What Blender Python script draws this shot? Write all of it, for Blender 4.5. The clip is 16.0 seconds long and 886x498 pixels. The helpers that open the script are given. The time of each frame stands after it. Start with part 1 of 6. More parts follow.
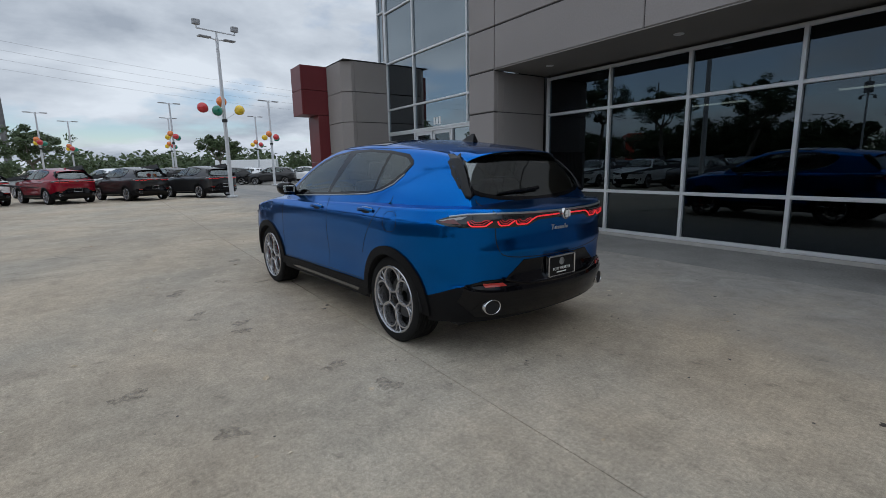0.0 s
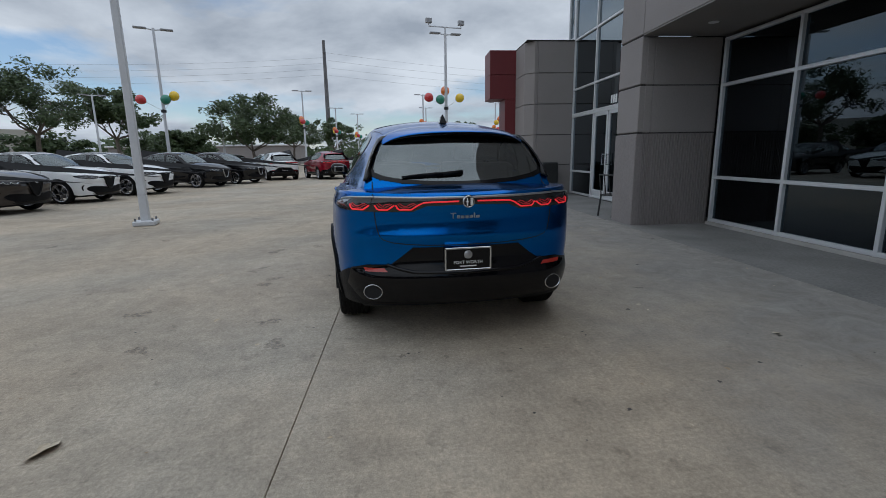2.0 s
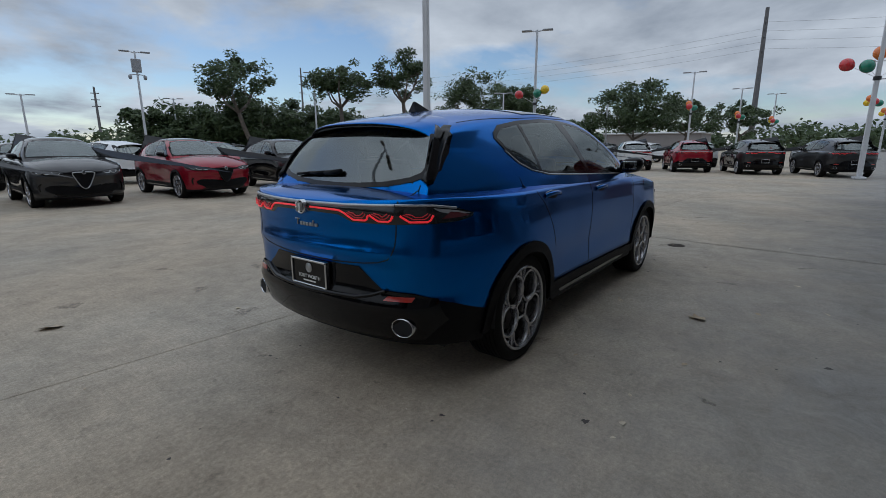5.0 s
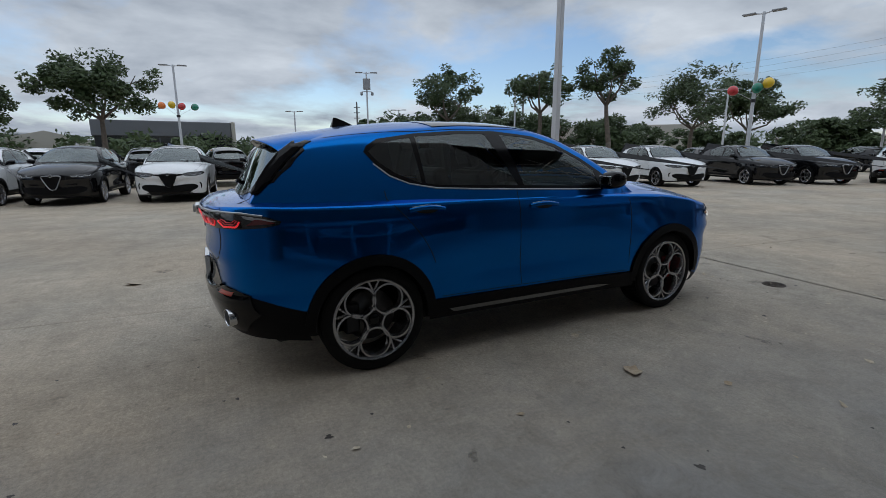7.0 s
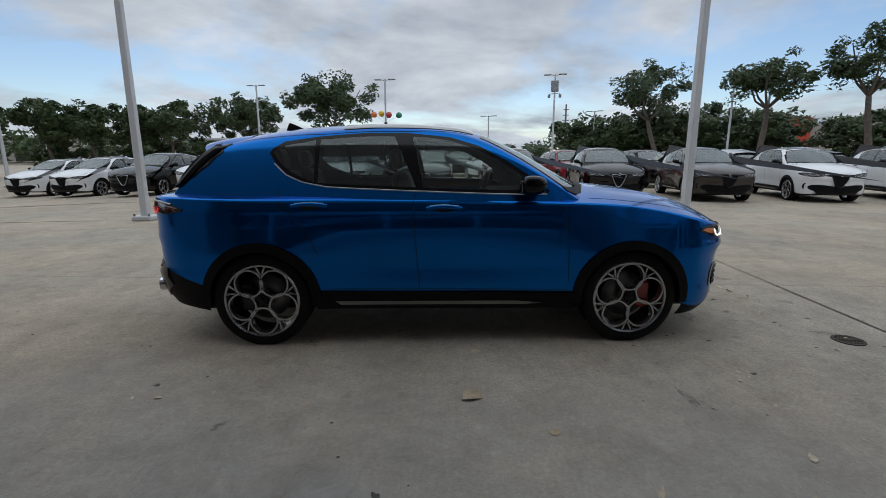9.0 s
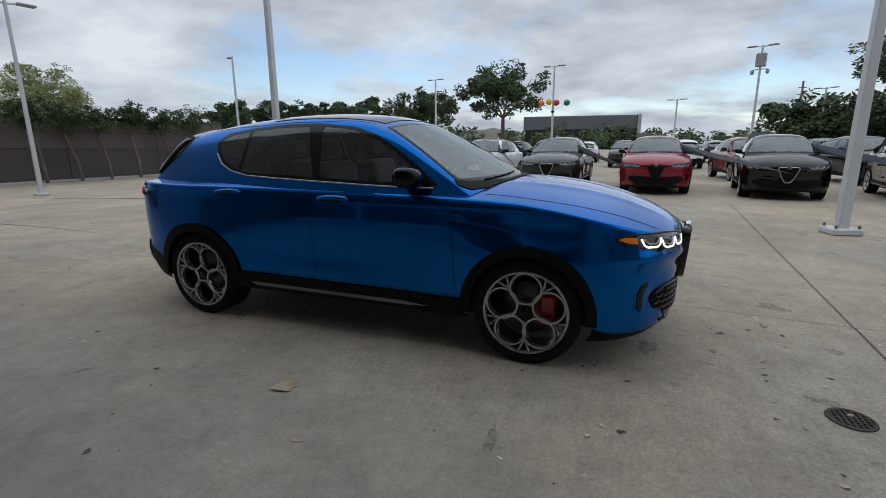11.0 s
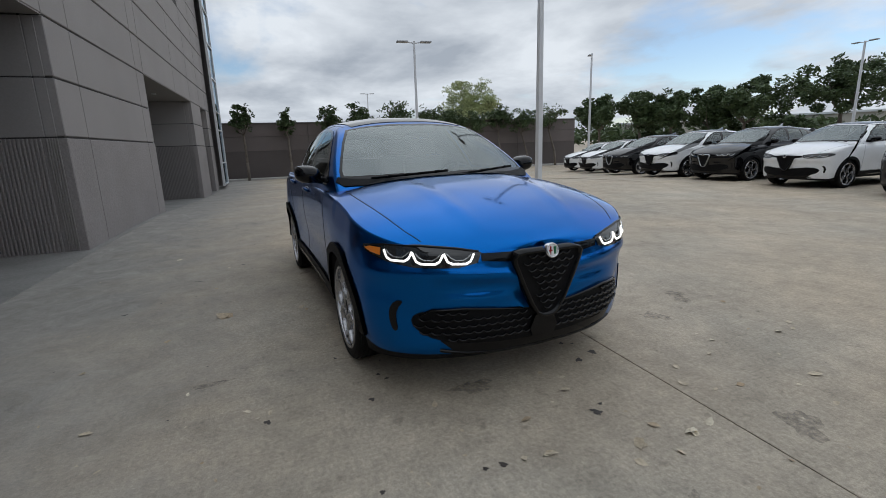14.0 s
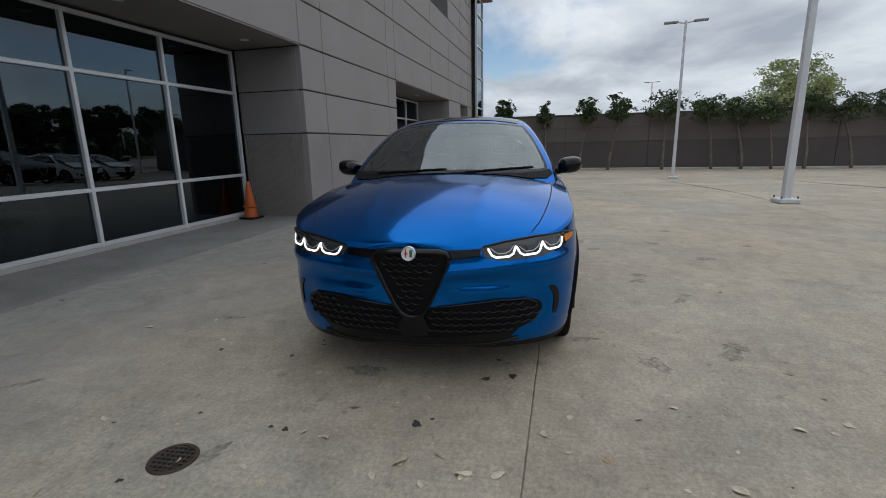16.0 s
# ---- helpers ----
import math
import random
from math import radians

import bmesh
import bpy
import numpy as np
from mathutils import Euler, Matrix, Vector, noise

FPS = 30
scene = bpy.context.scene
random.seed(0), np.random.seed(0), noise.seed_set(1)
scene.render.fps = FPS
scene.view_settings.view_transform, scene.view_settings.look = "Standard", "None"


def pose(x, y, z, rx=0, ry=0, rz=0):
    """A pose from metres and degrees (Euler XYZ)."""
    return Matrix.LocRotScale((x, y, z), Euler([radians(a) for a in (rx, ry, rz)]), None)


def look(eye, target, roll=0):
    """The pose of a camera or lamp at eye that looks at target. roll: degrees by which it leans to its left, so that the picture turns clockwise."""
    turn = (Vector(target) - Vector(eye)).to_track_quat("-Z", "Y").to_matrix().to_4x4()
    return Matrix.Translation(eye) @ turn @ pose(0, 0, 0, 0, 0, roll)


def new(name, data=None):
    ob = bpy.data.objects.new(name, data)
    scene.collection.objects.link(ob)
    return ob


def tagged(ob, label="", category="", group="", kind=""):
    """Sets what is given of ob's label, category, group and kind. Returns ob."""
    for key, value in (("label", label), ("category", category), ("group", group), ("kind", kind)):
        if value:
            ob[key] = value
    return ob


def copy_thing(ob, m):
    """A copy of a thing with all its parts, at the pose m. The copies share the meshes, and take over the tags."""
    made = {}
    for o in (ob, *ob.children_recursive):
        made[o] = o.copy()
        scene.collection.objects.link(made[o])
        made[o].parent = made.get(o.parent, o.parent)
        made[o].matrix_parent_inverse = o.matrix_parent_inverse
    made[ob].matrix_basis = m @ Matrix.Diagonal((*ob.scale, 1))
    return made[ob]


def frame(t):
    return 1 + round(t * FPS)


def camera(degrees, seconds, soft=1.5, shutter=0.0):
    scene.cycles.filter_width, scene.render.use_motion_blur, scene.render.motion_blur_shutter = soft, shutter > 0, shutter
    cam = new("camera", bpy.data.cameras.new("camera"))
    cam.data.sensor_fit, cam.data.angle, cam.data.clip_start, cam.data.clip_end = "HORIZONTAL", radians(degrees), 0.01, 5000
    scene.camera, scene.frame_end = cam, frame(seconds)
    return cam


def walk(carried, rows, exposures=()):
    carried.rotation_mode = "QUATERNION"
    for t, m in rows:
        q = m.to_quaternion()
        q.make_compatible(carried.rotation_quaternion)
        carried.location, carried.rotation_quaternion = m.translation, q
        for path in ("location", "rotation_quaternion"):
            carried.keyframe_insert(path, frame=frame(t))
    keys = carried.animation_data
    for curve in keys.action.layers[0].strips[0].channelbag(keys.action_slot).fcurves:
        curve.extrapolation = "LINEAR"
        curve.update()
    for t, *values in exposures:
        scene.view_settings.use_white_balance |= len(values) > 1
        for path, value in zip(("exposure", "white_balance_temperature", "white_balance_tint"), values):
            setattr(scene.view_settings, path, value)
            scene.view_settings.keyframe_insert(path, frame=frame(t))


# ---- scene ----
cam = camera(87.4, 16.0, soft=0.8)
PATH = [
    (0, (-4.262, 2.782, 1.345), (-2.738, 1.536, 0.994), -1.08),
    (0.5, (-4.584, 2.292, 1.34), (-2.912, 1.255, 0.981), -1.07),
    (1, (-4.878, 1.778, 1.331), (-3.088, 0.967, 0.959), -0.85),
    (1.5, (-5.034, 1.226, 1.3), (-3.158, 0.651, 0.913), -0.66),
    (2, (-5.156, 0.65, 1.296), (-3.222, 0.331, 0.896), -0.95),
    (2.5, (-5.133, 0.113, 1.285), (-3.175, 0.05, 0.879), -1.16),
    (3, (-5.035, -0.423, 1.283), (-3.089, -0.219, 0.87), -0.95),
    (3.5, (-4.866, -0.92, 1.302), (-2.97, -0.447, 0.874), -0.58),
    (4, (-4.562, -1.364, 1.321), (-2.753, -0.632, 0.885), -0.48),
    (4.5, (-4.199, -1.785, 1.318), (-2.507, -0.811, 0.885), -0.27),
    (5, (-3.789, -2.159, 1.314), (-2.241, -0.968, 0.883), -0.26),
    (5.2, (-3.623, -2.297, 1.329), (-2.137, -1.033, 0.89), -0.3),
    (7.5, (-1.693, -3.816, 1.363), (-1.015, -1.978, 0.962), 0.04),
    (8, (-1.176, -4.015, 1.34), (-0.703, -2.114, 0.936), 0.28),
    (8.5, (-0.652, -4.072, 1.339), (-0.392, -2.131, 0.936), 0.15),
    (9, (-0.118, -4.071, 1.347), (-0.066, -2.112, 0.951), -0.08),
    (11.5, (2.259, -3.305, 1.336), (1.377, -1.565, 0.893), -0.8),
    (12, (2.685, -2.987, 1.331), (1.619, -1.355, 0.888), -1.4),
    (12.5, (3.11, -2.636, 1.346), (1.841, -1.155, 0.903), -1.66),
    (13, (3.522, -2.284, 1.35), (2.049, -1.002, 0.915), -1.62),
    (13.5, (3.85, -1.882, 1.353), (2.199, -0.843, 0.919), -1.82),
    (14, (4.17, -1.435, 1.328), (2.382, -0.652, 0.891), -1.85),
    (14.5, (4.369, -0.954, 1.308), (2.484, -0.449, 0.867), -1.85),
    (15, (4.509, -0.459, 1.307), (2.572, -0.241, 0.861), -1.75),
    (15.5, (4.579, 0.055, 1.307), (2.63, -0.014, 0.862), -1.58),
    (16, (4.523, 0.577, 1.326), (2.602, 0.237, 0.888), -1.21),
]
walk(cam, [(t, look(eye, at, roll)) for t, eye, at, roll in PATH],
     exposures=[(0, .20, 6420, 10), (1.0, .08, 6420, 10), (1.5, .06, 6380, 10), (3.5, .04, 6250, 10), (5, -.14, 6220, 10), (7.5, .05, 6440, 10), (9, .12, 6540, 10), (11.5, .21, 6580, 10), (12.5, .24, 6610, 10), (14.5, .26, 6640, 10), (16, .25, 6620, 10)])
# ---- light: overcast daylight, soft sun over the lot ----
SUN_EL, SUN_AZ = 50.0, 92.0          # elevation and compass direction (degrees from +x towards +y) of the veiled sun
world = bpy.data.worlds.new("overcast_sky")
scene.world = world
world.use_nodes = True
wn, wl = world.node_tree.nodes, world.node_tree.links
wn.clear()


def wnode(kind, **kw):
    n = wn.new(kind)
    for k, v in kw.items():
        n.inputs[k].default_value = v
    return n


w_out = wn.new("ShaderNodeOutputWorld")
w_bg = wnode("ShaderNodeBackground", Strength=0.10)
w_sky = wn.new("ShaderNodeTexSky")
w_sky.sky_type, w_sky.sun_disc = "NISHITA", False
w_sky.dust_density, w_sky.ozone_density = 0.2, 3.0
w_sky.sun_elevation, w_sky.sun_rotation = radians(SUN_EL), radians(90 - SUN_AZ)
w_co = wn.new("ShaderNodeTexCoord")
w_sep = wn.new("ShaderNodeSeparateXYZ")
wl.new(w_co.outputs["Generated"], w_sep.inputs[0])
w_up = wn.new("ShaderNodeMath"); w_up.operation = "MAXIMUM"; w_up.inputs[1].default_value = 0.0
wl.new(w_sep.outputs["Z"], w_up.inputs[0])
w_add = wn.new("ShaderNodeMath"); w_add.operation = "ADD"; w_add.inputs[1].default_value = 0.20
wl.new(w_up.outputs[0], w_add.inputs[0])
w_div = []
for axis in ("X", "Y"):
    d = wn.new("ShaderNodeMath"); d.operation = "DIVIDE"
    wl.new(w_sep.outputs[axis], d.inputs[0]); wl.new(w_add.outputs[0], d.inputs[1])
    w_div.append(d)
w_plane = wn.new("ShaderNodeCombineXYZ")
wl.new(w_div[0].outputs[0], w_plane.inputs[0]); wl.new(w_div[1].outputs[0], w_plane.inputs[1])
w_big = wnode("ShaderNodeTexNoise", Scale=0.62, Detail=8.0, Roughness=0.55, Distortion=0.25)
wl.new(w_plane.outputs[0], w_big.inputs["Vector"])
w_shade = wnode("ShaderNodeTexNoise", Scale=1.05, Detail=9.0, Roughness=0.56, Distortion=0.2)
wl.new(w_plane.outputs[0], w_shade.inputs["Vector"])
w_cover = wn.new("ShaderNodeValToRGB")
w_cover.color_ramp.elements[0].position, w_cover.color_ramp.elements[1].position = 0.40, 0.50
wl.new(w_big.outputs["Fac"], w_cover.inputs[0])
w_tone = wn.new("ShaderNodeValToRGB")
w_tone.color_ramp.elements[0].position, w_tone.color_ramp.elements[0].color = 0.36, (3.1, 3.55, 4.2, 1)
w_tone.color_ramp.elements[1].position, w_tone.color_ramp.elements[1].color = 0.64, (6.3, 6.85, 7.5, 1)
wl.new(w_shade.outputs["Fac"], w_tone.inputs[0])
w_mix = wn.new("ShaderNodeMix"); w_mix.data_type = "RGBA"
w_top = wn.new("ShaderNodeMapRange")
w_top.inputs["From Min"].default_value, w_top.inputs["From Max"].default_value = 0.40, 0.60
wl.new(w_sep.outputs["Z"], w_top.inputs["Value"])
w_max = wn.new("ShaderNodeMath"); w_max.operation = "MAXIMUM"     # the cloud closes overhead
wl.new(w_cover.outputs[0], w_max.inputs[0]); wl.new(w_top.outputs[0], w_max.inputs[1])
wl.new(w_max.outputs[0], w_mix.inputs["Factor"]); wl.new(w_sky.outputs[0], w_mix.inputs["A"]); wl.new(w_tone.outputs[0], w_mix.inputs["B"])
# an overcast sky is brighter overhead than at the horizon
w_zen = wn.new("ShaderNodeMapRange"); w_zen.interpolation_type = "SMOOTHSTEP"
for k, v in (("From Min", 0.32), ("From Max", 0.85), ("To Min", 1.0), ("To Max", 1.45)):
    w_zen.inputs[k].default_value = v
wl.new(w_sep.outputs["Z"], w_zen.inputs["Value"])
w_lift = wn.new("ShaderNodeVectorMath"); w_lift.operation = "SCALE"
wl.new(w_mix.outputs["Result"], w_lift.inputs[0]); wl.new(w_zen.outputs[0], w_lift.inputs["Scale"])
wl.new(w_lift.outputs[0], w_bg.inputs["Color"]); wl.new(w_bg.outputs[0], w_out.inputs[0])

sun = new("sun", bpy.data.lights.new("sun", "SUN"))
sun.data.energy, sun.data.angle, sun.data.color = 0.5, radians(150), (0.98, 0.99, 1.0)
sun_dir = Vector((math.cos(radians(SUN_AZ)) * math.cos(radians(SUN_EL)), math.sin(radians(SUN_AZ)) * math.cos(radians(SUN_EL)), math.sin(radians(SUN_EL))))
sun.matrix_world = look(sun_dir * 60, (0, 0, 0))

# ---- materials ----
def mat(name, color, rough=0.5, metal=0.0, spec=0.5, coat=0.0, coat_rough=0.03, var=0.0, scale=5.0, fine=0.0, fine_scale=60.0, bump=0.0, bump_scale=80.0,
        emit=0.0, color2=None, rough_var=0.0):
    m = bpy.data.materials.new(name)
    m.use_nodes = True
    nt = m.node_tree
    b = nt.nodes["Principled BSDF"]
    b.inputs["Base Color"].default_value = (*color, 1)
    b.inputs["Roughness"].default_value, b.inputs["Metallic"].default_value = rough, metal
    b.inputs["Specular IOR Level"].default_value = spec
    b.inputs["Coat Weight"].default_value, b.inputs["Coat Roughness"].default_value = coat, coat_rough
    if emit:
        b.inputs["Emission Color"].default_value, b.inputs["Emission Strength"].default_value = (*color, 1), emit
    tc = nt.nodes.new("ShaderNodeTexCoord")
    if var or fine or rough_var:
        n1 = nt.nodes.new("ShaderNodeTexNoise"); n1.inputs["Scale"].default_value, n1.inputs["Detail"].default_value = scale, 6
        n2 = nt.nodes.new("ShaderNodeTexNoise"); n2.inputs["Scale"].default_value, n2.inputs["Detail"].default_value = fine_scale, 4
        nt.links.new(tc.outputs["Object"], n1.inputs["Vector"]); nt.links.new(tc.outputs["Object"], n2.inputs["Vector"])
        r1 = nt.nodes.new("ShaderNodeMapRange"); r1.inputs["From Min"].default_value, r1.inputs["From Max"].default_value = 0.3, 0.7
        nt.links.new(n1.outputs["Fac"], r1.inputs["Value"])
        mx = nt.nodes.new("ShaderNodeMix"); mx.data_type = "RGBA"
        c2 = color2 or tuple(c * (1 - var) for c in color)
        mx.inputs["A"].default_value, mx.inputs["B"].default_value = (*color, 1), (*c2, 1)
        nt.links.new(r1.outputs[0], mx.inputs["Factor"])
        r2 = nt.nodes.new("ShaderNodeMapRange"); r2.inputs["From Min"].default_value, r2.inputs["From Max"].default_value = 0.3, 0.7
        r2.inputs["To Min"].default_value, r2.inputs["To Max"].default_value = 1 - fine, 1 + fine
        nt.links.new(n2.outputs["Fac"], r2.inputs["Value"])
        mul = nt.nodes.new("ShaderNodeVectorMath"); mul.operation = "SCALE"
        nt.links.new(mx.outputs["Result"], mul.inputs[0]); nt.links.new(r2.outputs[0], mul.inputs["Scale"])
        nt.links.new(mul.outputs[0], b.inputs["Base Color"])
        if rough_var:
            r3 = nt.nodes.new("ShaderNodeMapRange")
            r3.inputs["To Min"].default_value, r3.inputs["To Max"].default_value = rough - rough_var, rough + rough_var
            nt.links.new(n1.outputs["Fac"], r3.inputs["Value"]); nt.links.new(r3.outputs[0], b.inputs["Roughness"])
    if bump:
        nb = nt.nodes.new("ShaderNodeTexNoise"); nb.inputs["Scale"].default_value, nb.inputs["Detail"].default_value = bump_scale, 5
        nt.links.new(tc.outputs["Object"], nb.inputs["Vector"])
        bp = nt.nodes.new("ShaderNodeBump"); bp.inputs["Strength"].default_value, bp.inputs["Distance"].default_value = bump, 0.01
        nt.links.new(nb.outputs["Fac"], bp.inputs["Height"]); nt.links.new(bp.outputs[0], b.inputs["Normal"])
    return m


def glass_mat(name, tint, ior=1.5, rough=0.0, sheen=(0.80, 0.87, 0.87)):
    """A thin pane: mirror by Fresnel over a tinted see-through sheet."""
    m = bpy.data.materials.new(name)
    m.use_nodes = True
    nt = m.node_tree
    nt.nodes.clear()
    out = nt.nodes.new("ShaderNodeOutputMaterial")
    fr = nt.nodes.new("ShaderNodeFresnel"); fr.inputs["IOR"].default_value = ior
    tr = nt.nodes.new("ShaderNodeBsdfTransparent"); tr.inputs["Color"].default_value = (*tint, 1)
    gl = nt.nodes.new("ShaderNodeBsdfGlossy"); gl.inputs["Roughness"].default_value = rough
    gl.inputs["Color"].default_value = (*sheen, 1)
    mx = nt.nodes.new("ShaderNodeMixShader")
    nt.links.new(fr.outputs[0], mx.inputs[0]); nt.links.new(tr.outputs[0], mx.inputs[1]); nt.links.new(gl.outputs[0], mx.inputs[2])
    nt.links.new(mx.outputs[0], out.inputs[0])
    return m


def paint(name, color, metal=0.55, rough=0.38, coat=1.0):
    """Metallic flake under a hard clear coat."""
    return mat(name, color, rough=rough, metal=metal, coat=coat, coat_rough=0.008, spec=0.0, var=0.06, scale=3.0, fine=0.10, fine_scale=900.0)


def pearl_paint(name, color):
    """Deep metallic coat: a sharp tinted mirror over broad flake."""
    m = paint(name, color, 0.97, 0.30, 0.15)
    nt = m.node_tree
    soft = nt.nodes["Principled BSDF"]
    hard = nt.nodes.new("ShaderNodeBsdfPrincipled")
    hard.inputs["Base Color"].default_value = (*color, 1)
    hard.inputs["Metallic"].default_value, hard.inputs["Roughness"].default_value = 1.0, 0.085
    mx = nt.nodes.new("ShaderNodeMixShader"); mx.inputs[0].default_value = 0.66
    nt.links.new(soft.outputs[0], mx.inputs[1]); nt.links.new(hard.outputs[0], mx.inputs[2])
    nt.links.new(mx.outputs[0], nt.nodes["Material Output"].inputs[0])
    return m


def mottled(name, color, cover, scale=26.0):
    """A thin broken film that lets the concrete show through."""
    m = mat(name, color, 0.7, var=0.3, scale=14, fine=0.25, fine_scale=70)
    nt = m.node_tree
    tc, nz, rp = nt.nodes.new("ShaderNodeTexCoord"), nt.nodes.new("ShaderNodeTexNoise"), nt.nodes.new("ShaderNodeMapRange")
    nz.inputs["Scale"].default_value, nz.inputs["Detail"].default_value, nz.inputs["Roughness"].default_value = scale, 6, 0.7
    for k, v in (("From Min", .36), ("From Max", .62), ("To Min", 0.0), ("To Max", cover)):
        rp.inputs[k].default_value = v
    tr, mx = nt.nodes.new("ShaderNodeBsdfTransparent"), nt.nodes.new("ShaderNodeMixShader")
    nt.links.new(tc.outputs["Object"], nz.inputs["Vector"]); nt.links.new(nz.outputs["Fac"], rp.inputs["Value"]); nt.links.new(rp.outputs[0], mx.inputs[0])
    nt.links.new(tr.outputs[0], mx.inputs[1]); nt.links.new(nt.nodes["Principled BSDF"].outputs[0], mx.inputs[2])
    nt.links.new(mx.outputs[0], nt.nodes["Material Output"].inputs[0])
    return m


def concrete_ground():
    m = bpy.data.materials.new("concrete_paving")
    m.use_nodes = True
    nt = m.node_tree
    b = nt.nodes["Principled BSDF"]
    L = nt.links.new
    geo = nt.nodes.new("ShaderNodeNewGeometry")

    def noise_of(scale, detail=6, rough=0.6, dist=0.0):
        n = nt.nodes.new("ShaderNodeTexNoise")
        n.inputs["Scale"].default_value, n.inputs["Detail"].default_value, n.inputs["Roughness"].default_value, n.inputs["Distortion"].default_value = scale, detail, rough, dist
        L(geo.outputs["Position"], n.inputs["Vector"])
        return n.outputs["Fac"]

    def ramp(v, a, bb, lo, hi):
        r = nt.nodes.new("ShaderNodeMapRange")
        r.inputs["From Min"].default_value, r.inputs["From Max"].default_value, r.inputs["To Min"].default_value, r.inputs["To Max"].default_value = a, bb, lo, hi
        L(v, r.inputs["Value"])
        return r.outputs[0]

    def times(a, bb):
        n = nt.nodes.new("ShaderNodeMath"); n.operation = "MULTIPLY"
        L(a, n.inputs[0]); L(bb, n.inputs[1])
        return n.outputs[0]
    wide = ramp(noise_of(0.30, 7, 0.65, 0.2), 0.35, 0.68, 0.80, 1.10)
    patch = ramp(noise_of(1.7, 9, 0.78, 0.3), 0.30, 0.70, 0.76, 1.16)
    grain = times(ramp(noise_of(46, 6, 0.8), 0.34, 0.66, 0.72, 1.24), ramp(noise_of(7.5, 9, 0.8), 0.3, 0.7, 0.82, 1.16))
    lay = nt.nodes.new("ShaderNodeMapping"); lay.inputs["Rotation"].default_value = (0, 0, radians(4.5)); lay.inputs["Scale"].default_value = (70, 2.2, 1)
    L(geo.outputs["Position"], lay.inputs["Vector"])
    broom = nt.nodes.new("ShaderNodeTexNoise"); broom.inputs["Scale"].default_value, broom.inputs["Detail"].default_value = 1.0, 5
    L(lay.outputs[0], broom.inputs["Vector"])
    grain = times(grain, ramp(broom.outputs["Fac"], 0.3, 0.7, 0.95, 1.06))
    grain = times(grain, ramp(noise_of(190, 3, 0.6), 0.34, 0.66, 0.86, 1.12))
    spots = ramp(noise_of(9, 4, 0.6), 0.62, 0.72, 1.0, 0.70)
    blot = ramp(noise_of(2.2, 3, 0.5, 0.5), 0.66, 0.76, 1.0, 0.76)
    val = times(times(times(wide, patch), times(grain, spots)), blot)
    tint = nt.nodes.new("ShaderNodeMix"); tint.data_type = "RGBA"
    tint.inputs["A"].default_value, tint.inputs["B"].default_value = (0.470, 0.390, 0.292, 1), (0.425, 0.378, 0.306, 1)
    L(ramp(noise_of(0.45, 4, 0.5), 0.4, 0.65, 0.0, 1.0), tint.inputs["Factor"])
    sc = nt.nodes.new("ShaderNodeVectorMath"); sc.operation = "SCALE"
    L(tint.outputs["Result"], sc.inputs[0]); L(val, sc.inputs["Scale"])
    # grey dirt towards the facade; the building's shade is put into its colour
    turn = nt.nodes.new("ShaderNodeVectorRotate"); turn.rotation_type = "Z_AXIS"; turn.inputs["Angle"].default_value = radians(4.5)
    L(geo.outputs["Position"], turn.inputs["Vector"])
    sep = nt.nodes.new("ShaderNodeSeparateXYZ"); L(turn.outputs[0], sep.inputs[0])
    edge = nt.nodes.new("ShaderNodeMath"); edge.operation = "MULTIPLY_ADD"; edge.inputs[1].default_value = 3.0
    L(noise_of(0.8, 6, 0.65, 0.6), edge.inputs[0]); L(sep.outputs["Y"], edge.inputs[2])
    film = ramp(edge.outputs[0], -1.5, 0.6, 0.85, 0.0)
    dirt_and_shade = nt.nodes.new("ShaderNodeMix"); dirt_and_shade.data_type = "RGBA"
    grey = nt.nodes.new("ShaderNodeVectorMath"); grey.operation = "SCALE"
    grey.inputs[0].default_value = (0.255, 0.248, 0.235)
    L(ramp(noise_of(3.5, 10, 0.82, 0.8), 0.34, 0.66, 0.62, 1.25), grey.inputs["Scale"])
    L(film, dirt_and_shade.inputs["Factor"]); L(sc.outputs[0], dirt_and_shade.inputs["A"]); L(grey.outputs[0], dirt_and_shade.inputs["B"])
    L(dirt_and_shade.outputs["Result"], b.inputs["Base Color"])
    L(ramp(noise_of(0.9, 5, 0.6), 0.3, 0.7, 0.62, 0.86), b.inputs["Roughness"])
    b.inputs["Specular IOR Level"].default_value = 0.35
    bp = nt.nodes.new("ShaderNodeBump"); bp.inputs["Strength"].default_value, bp.inputs["Distance"].default_value = 0.45, 0.010
    L(noise_of(75, 6, 0.75), bp.inputs["Height"]); L(bp.outputs[0], b.inputs["Normal"])
    return m


M = {}
M["blue"] = pearl_paint("blue_metallic_paint", (0.003, 0.128, 0.46))
M["white"] = paint("white_paint", (0.84, 0.85, 0.86), 0.0, 0.3)
M["black"] = paint("black_paint", (0.004, 0.004, 0.005), 0.0, 0.5)
M["grey"] = paint("dark_grey_metallic_paint", (0.034, 0.034, 0.036), 0.55, 0.38)
M["brown"] = paint("brown_grey_metallic_paint", (0.048, 0.040, 0.036), 0.55, 0.30)
M["red"] = paint("red_metallic_paint", (0.27, 0.008, 0.022), 0.4, 0.34)
M["silver"] = paint("silver_paint", (0.42, 0.43, 0.44), 0.5, 0.34)
M["gloss_black"] = mat("gloss_black_trim", (0.003, 0.003, 0.004), 0.10, spec=0.28)
M["piano"] = mat("piano_black_trim", (0.002, 0.002, 0.003), 0.06, spec=0.30)
M["cladding"] = mat("black_textured_plastic", (0.005, 0.005, 0.006), 0.55, spec=0.14, bump=0.15, bump_scale=500)
